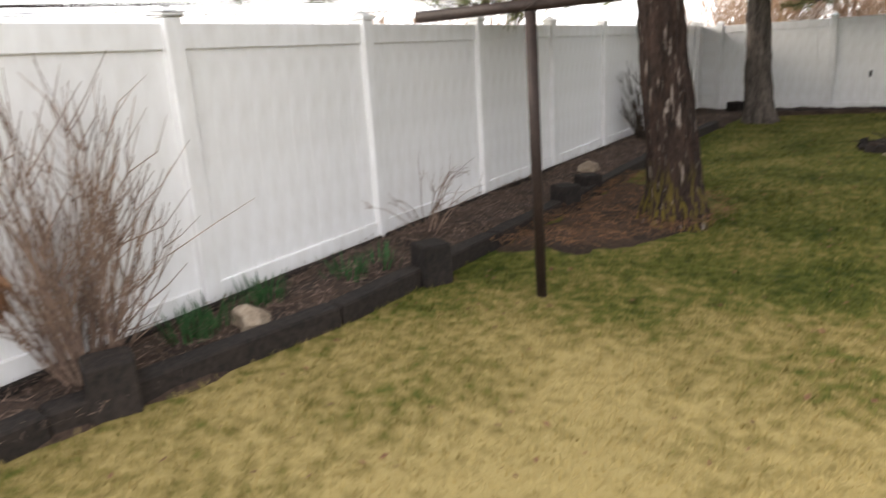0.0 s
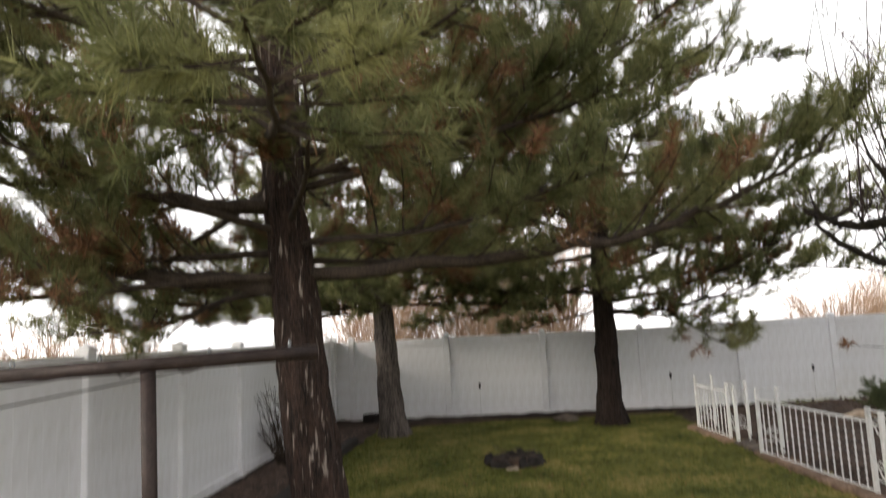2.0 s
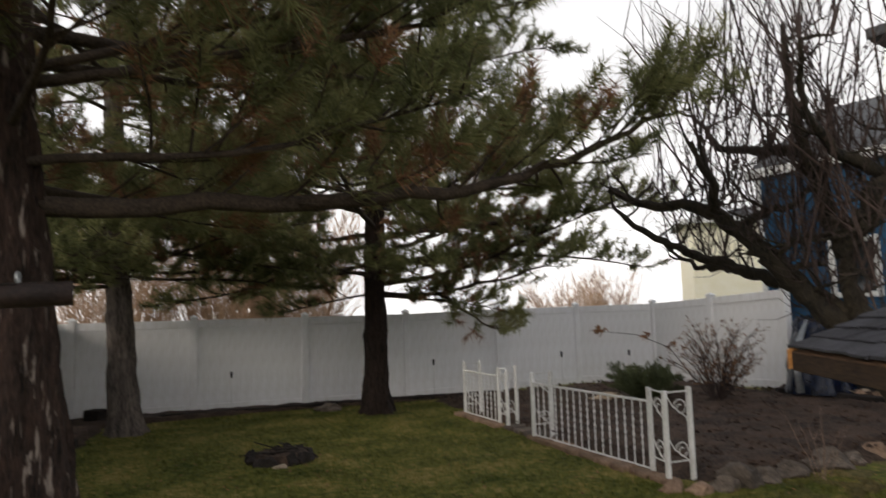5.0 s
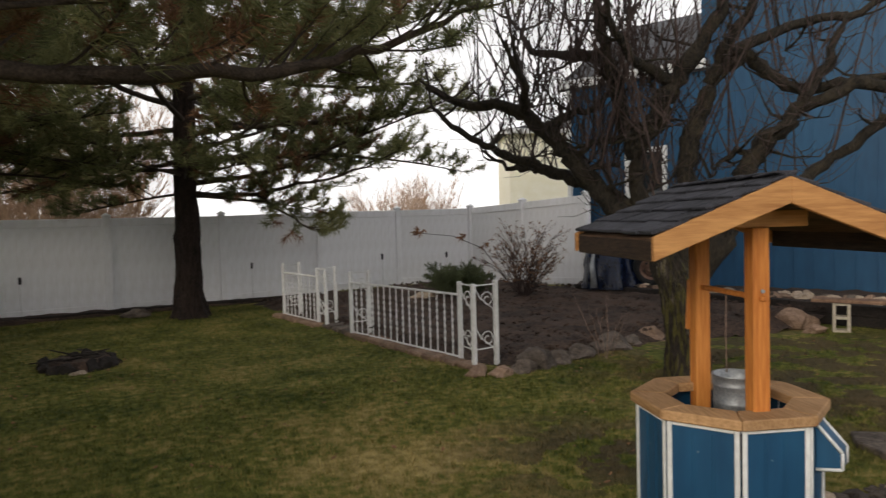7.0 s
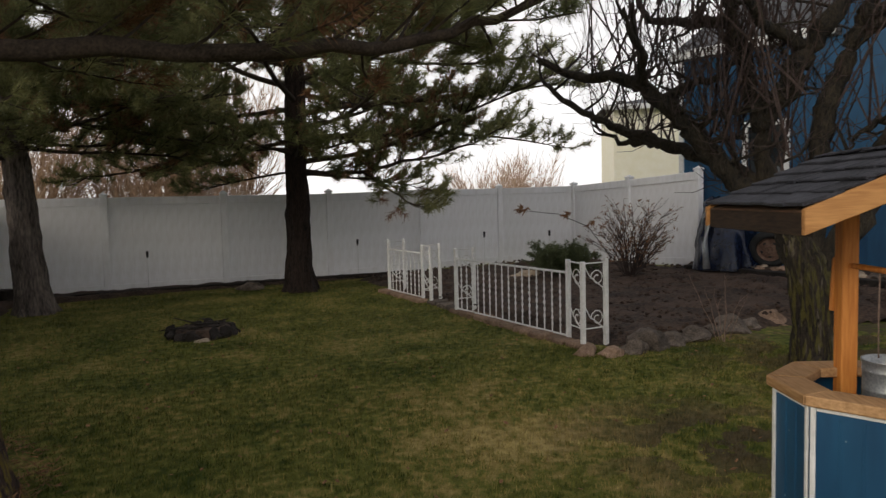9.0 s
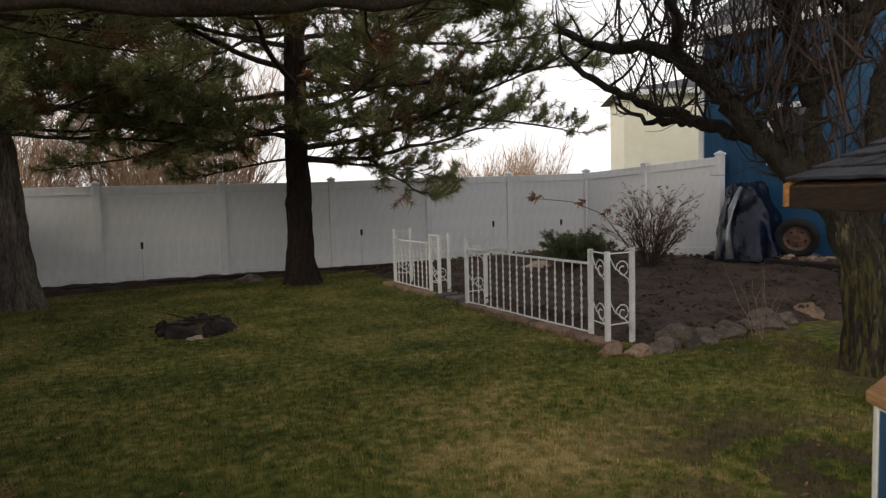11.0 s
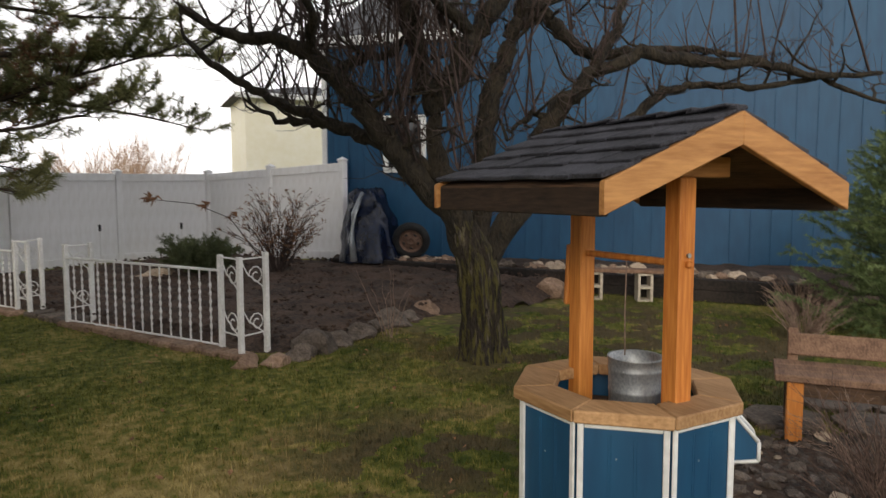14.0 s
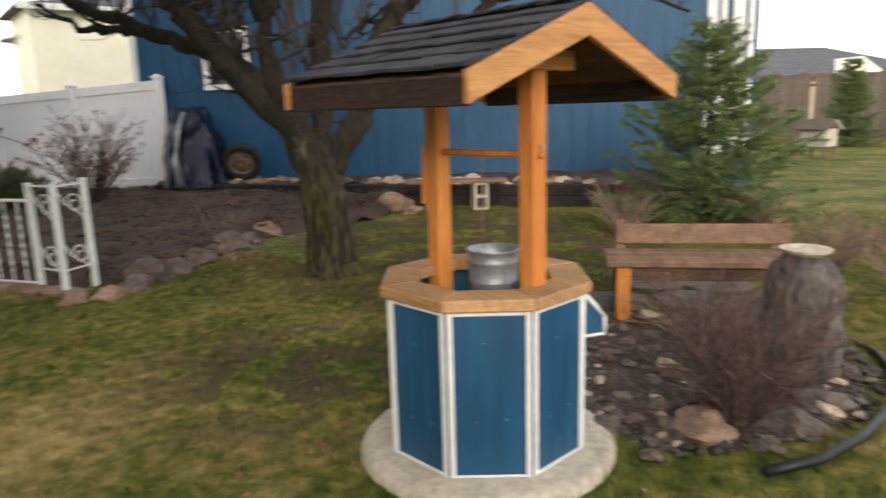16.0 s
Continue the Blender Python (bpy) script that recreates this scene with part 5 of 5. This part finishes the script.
# ---- fire ring ----
fire = thing("fire_ring", (3.72, 11.08, 0), "low fire ring of dark stones with ashes", "fire ring")
ash = bmesh.new()
bmesh.ops.create_cone(ash, cap_ends=True, segments=20, radius1=0.38, radius2=0.30, depth=0.12, matrix=pose(0, 0, 0.05))
part("ash_bed", ash, SOIL, fire)
rr = random.Random(14)
for k in range(15):
    a = 2 * math.pi * k / 15
    me = ROCKS[k % 9].copy()
    me.materials.clear()
    s = rr.uniform(0.19, 0.27)
    pale = 3.4 < a < 4.9 and rr.random() < 0.6
    hang("stone", me, TANSTONE if pale else TIMBER, fire, m=pose((0.43 if pale else 0.35) * math.cos(a), (0.42 if pale else 0.32) * math.sin(a), -0.01, 0, 0, rr.uniform(0, 360)) @ Matrix.Diagonal((s, s * 0.8, s * (0.55 if pale else rr.uniform(1.1, 1.7)), 1)))
for k in range(16):
    a = rr.uniform(0, 6.28)
    p = Vector((rr.uniform(-0.2, 0.2), rr.uniform(-0.2, 0.2), 0.12))
    d = Vector((math.cos(a), math.sin(a), rr.uniform(0, 0.25))) * rr.uniform(0.15, 0.45)
    hang("stick", tube_mesh("stick", [p, p + d], [0.012, 0.006], 5), TIMBER, fire)


# ---- garden stakes along the fence ----
def stake(x, y, h):
    root = thing("garden_light", (x, y, 0), "thin white garden light stake with black cap", "garden light", "stakes along the fence")
    hang("stem", tube_mesh("stem", [(0, 0, -0.02), (0.004, 0, h - 0.1)], 0.007, 6), WHITE, root)
    me = spin([(0.016, h - 0.12), (0.022, h - 0.10), (0.024, h - 0.02), (0.030, h - 0.015), (0.012, h + 0.005)], 10, "cap")
    hang("cap", me, BLACK, root)


for x, y, h in ((3.21, 16.33, 0.76), (7.28, 16.33, 0.80), (10.05, 15.9, 0.86), (11.35, 15.3, 0.86)):
    stake(x, y, h)


# ---- bench, birdbath, river rocks ----
def bench():
    m = pose(7.98, 3.42, 0, 0, 0, -78)
    root = thing("garden_bench", m, "plain brown wooden bench with one back board", "bench")
    # local x along the seat, local -y towards the well
    for y in (-0.115, 0.03, 0.17):
        part("seat_board", boxed((1.22, 0.135, 0.042), pose(0, y, 0.392), 0.006), BENCHWOOD, root)
    part("apron", boxed((1.1, 0.035, 0.09), pose(0, -0.12, 0.325), 0.005), DARKWOOD, root)
    for x in (-0.5, 0.5):
        for y in (-0.10, 0.16):
            part("leg", boxed((0.088, 0.088, 0.388), pose(x, y, 0.177), 0.005), CEDAR if y < 0 else DARKWOOD, root)
        part("back_post", boxed((0.06, 0.04, 0.27), pose(x, 0.26, 0.475, -8), 0.004), BENCHWOOD, root)
    part("backrest", boxed((1.12, 0.038, 0.135), pose(0.03, 0.236, 0.515, -8), 0.006), BENCHWOOD, root)


bench()


def birdbath():
    root = thing("birdbath", (7.15, 2.92, 0), "round speckled birdbath bowl on a mottled stone pedestal", "birdbath")
    prof = [(0.19, -0.02), (0.215, 0.05), (0.205, 0.2), (0.18, 0.34), (0.185, 0.46), (0.15, 0.56), (0.09, 0.62)]
    me = spin(prof, 20, "pedestal")
    for v in me.vertices:
        n = 1 + 0.16 * noise.noise(v.co * 5)
        v.co.x, v.co.y = v.co.x * n, v.co.y * n
    me.polygons.foreach_set("use_smooth", [True] * len(me.polygons))
    hang("pedestal", me, BARK_GREY, root)
    bowl = spin([(0.05, 0.60), (0.08, 0.615), (0.118, 0.64), (0.123, 0.652), (0.112, 0.652), (0.08, 0.637), (0.03, 0.632)], 28, "bowl")
    hang("bowl", bowl, CONCRETE, root, "pale speckled bowl")


birdbath()
POND = [(5.95, 3.55), (6.2, 3.05), (6.6, 2.68), (7.1, 2.52), (7.75, 2.62), (8.1, 3.0), (8.0, 3.9), (7.5, 4.15), (6.7, 4.25), (6.45, 4.0)]
pond = thing("river_rock_bed", (0, 0, 0), "bed of brown and grey river rocks beside the well", "rock bed", kind="structure")
tagged(hang("rock_bed_soil", patch_mesh("rock_bed_soil", POND, 0.1, 0.02, 0.015, 0.15), SOIL), "dark damp soil under the river rocks", "soil bed", kind="structure")
rr = random.Random(3)
PB, TB = [], []
for me in SMALL:
    me.materials.append(PEBBLE)
for me in SMALL:
    q = me.copy()
    q.materials.clear()
    q.materials.append(STONE)
    PB.append(q)
    q = me.copy()
    q.materials.clear()
    q.materials.append(TANSTONE)
    TB.append(q)
n = 0
while n < 300:
    x, y = rr.uniform(5.9, 8.2), rr.uniform(2.5, 4.3)
    if inside(POND, x, y) and math.hypot(x - 5.89, y - 4.19) > 0.56:
        s = rr.choice((0.05, 0.065, 0.08, 0.1, 0.13))
        hang("pebble", rr.choice(SMALL if rr.random() < 0.62 else PB if rr.random() < 0.6 else TB), None, pond, m=pose(x, y, rr.uniform(-0.005, 0.025), rr.uniform(-20, 20), rr.uniform(-20, 20), rr.uniform(0, 360)) @ Matrix.Diagonal((s * rr.uniform(0.8, 1.5), s, s * rr.uniform(0.7, 1.2), 1)))
        n += 1
for x, y, s in ((6.42, 3.0, 0.24), (6.25, 3.35, 0.30), (6.7, 2.85, 0.24), (6.6, 3.5, 0.24), (7.0, 3.1, 0.22), (7.4, 2.9, 0.26), (6.15, 3.75, 0.2), (6.3, 4.05, 0.22)):
    rock(x, y, s, PAVER if s > 0.29 else STONE, "reddish brown stone in the river rock bed", "larger stones by the well", z=0.0, squash=0.8)
hose = Soup()
hose.tube([(5.95, 3.12, 0.03), (6.1, 2.92, 0.04), (6.35, 2.74, 0.05), (6.65, 2.6, 0.05), (7.05, 2.48, 0.05), (7.5, 2.5, 0.02), (7.85, 2.6, -0.02)], [0.021] * 7, 10)
tagged(hang("lawn_edging", hose.mesh("lawn_edging"), BLACK), "black plastic lawn edging round the river rocks", "edging")
flag = thing("flagstones", (0, 0, 0), "grey flagstones behind and under the bench", "paving", kind="structure")
for k, (x, y) in enumerate(((8.15, 4.0), (8.3, 3.5), (8.35, 3.0), (8.75, 3.8), (8.8, 3.3), (8.05, 3.05), (7.95, 4.45))):
    bm = prism([(0.27 * math.cos(a) * rr.uniform(0.85, 1.15), 0.25 * math.sin(a) * rr.uniform(0.85, 1.15)) for a in np.linspace(0, 5.4, 7)], -0.02, 0.035)
    bmesh.ops.bevel(bm, geom=bm.edges[:], offset=0.008, segments=1, affect="EDGES")
    ob = part("flagstone", bm, STONE, flag)
    ob.matrix_basis = pose(x, y, 0.002 * k, 0, 0, 40 * k)


# ---- tarp-covered heap and wheel by the house ----
def tarp():
    root = thing("tarp_heap", (12.52, 11.45, 0.24), "dark blue tarp draped over a tall heap by the fence end", "tarp")
    v, f = [], []
    N, M = 40, 18
    for j in range(M + 1):
        t = j / M
        for k in range(N):
            a = 2 * math.pi * k / N
            r = 0.12 + 0.42 * t ** 0.6 + 0.05 * t * math.sin(2 * a + 1.1) + 0.13 * noise.noise((math.cos(a) * 1.7, math.sin(a) * 1.7, t * 2.6)) + 0.05 * noise.noise((math.cos(a) * 5, math.sin(a) * 5, t * 7))
            fold = 0.014 * t * math.sin(7 * a + 2.5 * math.sin(2 * a) + 4 * t)
            z = 1.22 * (1 - t ** 1.6) + 0.16 * noise.noise((math.cos(a) * 3, math.sin(a) * 3, t * 5)) * (1 - t) + 0.02
            v.append(((r + fold) * math.cos(a) * 0.95, (r + fold) * math.sin(a), z))
    for j in range(M):
        for k in range(N):
            q = (k + 1) % N
            f.append((j * N + k, j * N + N + k, j * N + N + q, j * N + q))
    f.append(tuple(range(N)))
    me = bpy.data.meshes.new("cover")
    me.from_pydata(v, [], f)
    me.polygons.foreach_set("use_smooth", [True] * len(f))
    hang("cover", me, TARP, root)
    hang("pale_strip", tube_mesh("pale_strip", [(-0.22, -0.04, 1.2), (-0.50, -0.10, 0.85), (-0.60, -0.14, 0.45), (-0.64, -0.22, 0.06)], [0.035, 0.05, 0.05, 0.06], 8), GALV, root, "pale grey strip down the tarp")


tarp()


def wheel():
    root = thing("old_wheel", pose(12.78, 10.72, 0.62, 0, 72, 32), "old tyre on a rusty rim leaning on the blue wall", "wheel")
    s = Soup()
    ring = [Vector((0.26 * math.cos(a), 0.26 * math.sin(a), 0)) for a in np.linspace(0, 2 * math.pi, 33)]
    s.tube(ring, [0.07] * 33, 10, False)
    hang("tyre", s.mesh("tyre"), RUBBER, root)
    rim = hang("rim", spin([(0.03, -0.03), (0.06, -0.05), (0.17, -0.02), (0.20, -0.06), (0.205, 0.05), (0.03, 0.04)], 24, "rim"), COPPER, root, "rusty pressed steel rim")
    for k in range(5):
        a = 2 * math.pi * k / 5
        part("slot", boxed((0.05, 0.03, 0.01), pose(0.13 * math.cos(a), 0.13 * math.sin(a), -0.042, 0, 0, math.degrees(a) + 90), 0.002), BLACK, rim)


wheel()


# ---- spruces ----
def spruce(at, height, spread, label, seed, rows=16):
    rnd = random.Random(seed)
    root = thing("spruce_tree", at, label, "spruce")
    hang("trunk", tube_mesh("trunk", [(0, 0, -0.05), (0.01, 0, height * 0.5), (0, 0, height)], [0.045 * height / 2, 0.025 * height / 2, 0.004], 8), BARK, root)
    tw, tp, td = Soup(), [], []
    for r in range(rows):
        z = height * (0.05 + 0.93 * r / rows)
        n = 9 if r < rows - 4 else 5
        for k in range(n):
            a = 6.283 * (k + 0.5 * (r % 2)) / n + rnd.uniform(-0.3, 0.3)
            L = spread * (1 - r / rows) ** 0.85 * rnd.uniform(0.65, 1.12) + 0.07
            d = Vector((math.cos(a), math.sin(a), rnd.uniform(-0.1, 0.35) + 0.5 * r / rows))
            pts = [Vector((0, 0, z)) + d * (L * q / 5) + Vector((0, 0, -0.10 * L * math.sin(math.pi * q / 5))) for q in range(6)]
            tw.tube(pts, [0.008, 0.007, 0.006, 0.005, 0.004, 0.002], 3, False)
            for q in range(1, 6):
                for s in (-1, 1):
                    e = (d.normalized() + Vector((-math.sin(a), math.cos(a), 0)) * s * rnd.uniform(0.4, 1.0) + Vector((0, 0, rnd.uniform(-0.55, 0.45)))).normalized()
                    l_ = 0.14 + 0.22 * L * (1 - q / 6)
                    steps = max(1, int(l_ / 0.055))
                    for w in range(1, steps + 1):
                        tp.append(tuple(pts[q] + e * (l_ * w / steps)))
                        td.append(tuple(e))
            tp.append(tuple(pts[5]))
            td.append(tuple(d.normalized()))
    tagged(hang("bough_growth", tw.mesh("bough_growth", False), TWIG, root), kind="stuff")
    V, F = tufts(tp, td, 18, 0.06, 0.0060, seed)
    hang("crown", tri_mesh("crown", V, F), SPRUCE, root, "bright green short needles")


spruce((12.0, 3.5, 0), 2.25, 1.15, "young bright green spruce in front of the blue house", 61)
spruce((26.4, 0.1, 0), 2.5, 0.75, "small conical spruce by the wooden fence", 62, 14)


# ---- beyond the yard ----
hutch = thing("wooden_hutch", pose(21.6, 1.35, 0, 0, 0, 55) @ Matrix.Scale(0.8, 4), "small weathered wooden hutch with a sloping roof on legs", "hutch")
part("body", boxed((0.75, 0.6, 0.5), pose(0, 0, 0.6), 0.01), CONCRETE, hutch)
part("roof", boxed((0.95, 0.5, 0.04), pose(0, -0.2, 0.98, 35, 0, 0), 0.008), CONCRETE, hutch)
part("roof", boxed((0.95, 0.5, 0.04), pose(0, 0.2, 0.98, -35, 0, 0), 0.008), OLDFENCE, hutch)
for x in (-0.32, 0.32):
    for y in (-0.25, 0.25):
        part("leg", boxed((0.06, 0.06, 0.36), pose(x, y, 0.17), 0.004), OLDFENCE, hutch)

wf = thing("wooden_fence", (0, 0, 0), "weathered brown board fence beyond the lawn", "fence", kind="structure")
WP = [(31.9, 4.0), (30.6, 0.6), (28.6, -3.5), (26.0, -8.0)]
fb = box_mesh("board", (0.15, 0.02, 2.2), 0.004, pose(0, 0, 1.1))
for (x1, y1), (x2, y2) in zip(WP, WP[1:]):
    L = math.hypot(x2 - x1, y2 - y1)
    ang = math.degrees(math.atan2(y2 - y1, x2 - x1))
    for z in (0.4, 1.8):
        part("rail", boxed((L, 0.05, 0.09), pose((x1 + x2) / 2, (y1 + y2) / 2, z, 0, 0, ang), 0.004), OLDFENCE, wf)
    for k in range(int(L / 0.16)):
        t = (k + 0.5) * 0.16 / L
        hang("board", fb, OLDFENCE, wf, m=pose(x1 + (x2 - x1) * t, y1 + (y2 - y1) * t, rr.uniform(-0.06, 0.06), 0, 0, ang) @ Matrix.Translation((0, -0.04, 0)))


def far_house(at, turn, size, wall_mat, label, gables=(), glazed=True):
    w, d, h, rise = size
    root = thing("neighbour_house", pose(*at, 0, 0, turn), label, "house", "neighbouring houses")
    part("wall", boxed((w, d, h), pose(0, 0, h / 2), 0.01), wall_mat, root)
    bm = bmesh.new()
    a = [bm.verts.new(p) for p in ((-w / 2 - 0.4, -d / 2 - 0.4, h + 0.004), (w / 2 + 0.4, -d / 2 - 0.4, h + 0.004), (w / 2 + 0.4, d / 2 + 0.4, h + 0.004), (-w / 2 - 0.4, d / 2 + 0.4, h + 0.004), (-w / 4, 0, h + rise), (w / 4, 0, h + rise))]
    for f in ((0, 1, 5, 4), (1, 2, 5), (2, 3, 4, 5), (3, 0, 4), (3, 2, 1, 0)):
        bm.faces.new([a[i] for i in f])
    part("roof", bm, ROOFGREY, root)
    part("eaves_board", boxed((w + 0.8, 0.06, 0.2), pose(0, -d / 2 - 0.43, h - 0.06), 0.01), DARKWOOD if glazed else WHITE, root)
    for x in gables:
        bm = bmesh.new()
        q = [bm.verts.new(p) for p in ((x - 1.6, -d / 2 - 0.5, h), (x + 1.6, -d / 2 - 0.5, h), (x, -d / 2 - 0.5, h + rise * 0.55), (x - 1.6, 0, h), (x + 1.6, 0, h), (x, 0, h + rise * 0.55))]
        for f in ((0, 1, 2), (3, 5, 4), (0, 2, 5, 3), (1, 4, 5, 2)):
            bm.faces.new([q[i] for i in f])
        part("gable", bm, YELLOW, root, "pale gable front")
    for x in (-w / 4, w / 4) if glazed else ():
        win = part("window", boxed((1.2, 0.05, 1.2), pose(x, -d / 2 - 0.02, h * 0.4), 0.01), GLASS, root)
        part("frame", boxed((1.4, 0.04, 0.1), pose(x, -d / 2 - 0.03, h * 0.4 + 0.66), 0.01), WHITE, win)
    return root


far_house((25.3, 23.4, 0), -30, (10, 4, 5.0, 0.7), YELLOW, "pale yellow house behind the white fence", (), False)
far_house((56, 2.5, 0), -65, (22, 9, 2.7, 2.0), TANSTONE, "tan house with a grey hip roof beyond the board fence", (-6, 5))
for k, (x, y, h, s) in enumerate(((0.6, 20.6, 5.2, 2.4), (3.2, 21.0, 5.4, 2.4), (5.0, 21.8, 5.6, 2.4), (-3.2, 12.0, 2.5, 2.0), (-3.5, 8.0, 2.3, 1.8), (16.0, 27.0, 3.2, 2.0), (19.0, 29.0, 3.6, 2.0))):
    shrub("bare_thicket", (x, y, 0), "tall tan leafless thicket behind the fence", "thicket", 130, h, s, TAN, 80 + k, 11, 0.016, 0.12, 0, None, 0.9, 0.35)


# ---- grass ----
def grass(name, label, region, count, hmin, hmax, seed):
    g = np.random.RandomState(seed)
    (x0, x1), (y0, y1) = region
    P = np.stack([g.uniform(x0, x1, count), g.uniform(y0, y1, count)], 1)
    keep = [not (inside(LEFT_BED, x, y) or inside(GARDEN, x, y) or (inside(TREE_RING, x, y) and math.hypot(x - 2.6, y - 6.6) > 0.5) or inside(POND, x, y) or math.hypot(x - 5.89, y - 4.19) < 0.53 or math.hypot(x - 3.72, y - 11.08) < 0.4 or math.hypot(x - 8.36, y - 6.4) < 0.28) for x, y in P]
    P = P[np.array(keep)]
    n = len(P)
    a, lean = g.uniform(0, 6.283, n), g.uniform(0.1, 1.1, n)
    clump = np.sin(P[:, 0] * 31 + 3 * np.sin(P[:, 1] * 9)) * np.sin(P[:, 1] * 27 + 3 * np.sin(P[:, 0] * 11))
    h = g.uniform(hmin, hmax, n) * (1 + 0.5 * clump)
    w = g.uniform(0.0022, 0.0042, n) * (1 if hmax < 0.05 else 1.0)
    B = np.stack([P[:, 0], P[:, 1], np.full(n, -0.002)], 1)
    S = np.stack([-np.sin(a), np.cos(a), np.zeros(n)], 1) * w[:, None]
    T = B + np.stack([np.cos(a) * np.sin(lean) * h, np.sin(a) * np.sin(lean) * h, np.cos(lean) * h], 1)
    V = np.stack([B - S, B + S, T], 1).reshape(-1, 3)
    F = np.arange(len(V)).reshape(-1, 3)
    tagged(hang(name, tri_mesh(name, V, F), BLADES), label, "grass", kind="stuff")


grass("grass", "short worn grass blades, green and straw", ((0.5, 9.0), (0.6, 8.5)), 260000, 0.018, 0.045, 1)
grass("grass", "short green grass blades on the far lawn", ((1.0, 7.2), (8.5, 16.2)), 90000, 0.02, 0.05, 2)
grass("grass", "short grass blades near the bench", ((7.5, 13.0), (1.0, 7.2)), 60000, 0.02, 0.05, 3)


def scatter_stones(name, label, poly, count, lo, hi, material, z, seed, rise=None):
    """Countless small lumps, joined."""
    g = random.Random(seed)
    xs, ys = [p[0] for p in poly], [p[1] for p in poly]
    v, f = [], []
    src = SMALL[seed % 8]
    co, fc = [p.co.copy() for p in src.vertices], [tuple(p.vertices) for p in src.polygons]
    while len(v) < count * len(co):
        x, y = g.uniform(min(xs), max(xs)), g.uniform(min(ys), max(ys))
        if not inside(poly, x, y):
            continue
        s = g.uniform(lo, hi)
        m = pose(x, y, z + (rise(x, y) if rise else 0), g.uniform(-30, 30), g.uniform(-30, 30), g.uniform(0, 360))
        k = len(v)
        v += [tuple(m @ (p * s)) for p in co]
        f += [tuple(i + k for i in q) for q in fc]
    me = bpy.data.meshes.new(name)
    me.from_pydata(v, [], f)
    tagged(hang(name, me, material), label, "soil clods", kind="stuff")


scatter_stones("soil_clods", "crumbled clods on the tilled garden soil", GARDEN, 2600, 0.03, 0.09, SOIL, 0.09, 3, lambda x, y: 0.035 * max(0, x - 8.5))
scatter_stones("gravel", "small dark gravel between the river rocks", POND, 2600, 0.02, 0.06, PEBBLE, 0.012, 5)


def litter(name, label, poly, count, material, seed, length=0.07):
    """Fallen stems lying flat on the soil."""
    g = np.random.RandomState(seed)
    xs, ys = [p[0] for p in poly], [p[1] for p in poly]
    P = np.stack([g.uniform(min(xs), max(xs), count), g.uniform(min(ys), max(ys), count)], 1)
    P = P[np.array([inside(poly, x, y) for x, y in P])]
    n = len(P)
    a = g.uniform(0, 6.283, n)
    L, w = length * g.uniform(0.4, 1.3, n), g.uniform(0.002, 0.005, n)
    B = np.stack([P[:, 0], P[:, 1], g.uniform(0.075, 0.12, n)], 1)
    S = np.stack([-np.sin(a) * w, np.cos(a) * w, g.uniform(-0.003, 0.003, n)], 1)
    T = B + np.stack([np.cos(a) * L, np.sin(a) * L, g.uniform(-0.02, 0.03, n)], 1)
    V = np.stack([B - S, B + S, T], 1).reshape(-1, 3)
    tagged(hang(name, tri_mesh(name, V, np.arange(len(V)).reshape(-1, 3)), material), label, "litter", kind="stuff")


litter("leaf_litter", "dry stems and leaves on the soil bed", [(0.05, -1), (0.5, -1), (0.75, 2.2), (0.9, 5), (1.0, 9), (1.0, 15), (0.05, 15)], 9000, DRY, 4)
litter("needle_fall", "fallen brown needles round the pine", TREE_RING, 5000, DEADLEAF, 5, 0.10)


def fallen_leaves(name, label, region, count, seed):
    """Small curled leaves and specks scattered on the lawn."""
    g = np.random.RandomState(seed)
    (x0, x1), (y0, y1) = region
    P = np.stack([g.uniform(x0, x1, count), g.uniform(y0, y1, count), g.uniform(0.018, 0.035, count)], 1)
    P = P[np.array([not inside(POND, x, y) and math.hypot(x - 5.89, y - 4.19) > 0.56 for x, y, _ in P])]
    n = len(P)
    a, s = g.uniform(0, 6.283, n), g.uniform(0.008, 0.026, n)
    U = np.stack([np.cos(a), np.sin(a), g.uniform(-0.5, 0.5, n)], 1) * s[:, None]
    W = np.stack([-np.sin(a), np.cos(a), g.uniform(-0.5, 0.5, n)], 1) * s[:, None] * 0.6
    V = np.stack([P - U, P + W, P + U, P - U, P + U, P - W], 1).reshape(-1, 3)
    tagged(hang(name, tri_mesh(name, V, np.arange(len(V)).reshape(-1, 3)), DEADLEAF), label, "fallen leaves", kind="stuff")


fallen_leaves("fallen_leaves", "small brown leaf scraps on the lawn", ((1.1, 12.0), (0.6, 12.0)), 1500, 6)
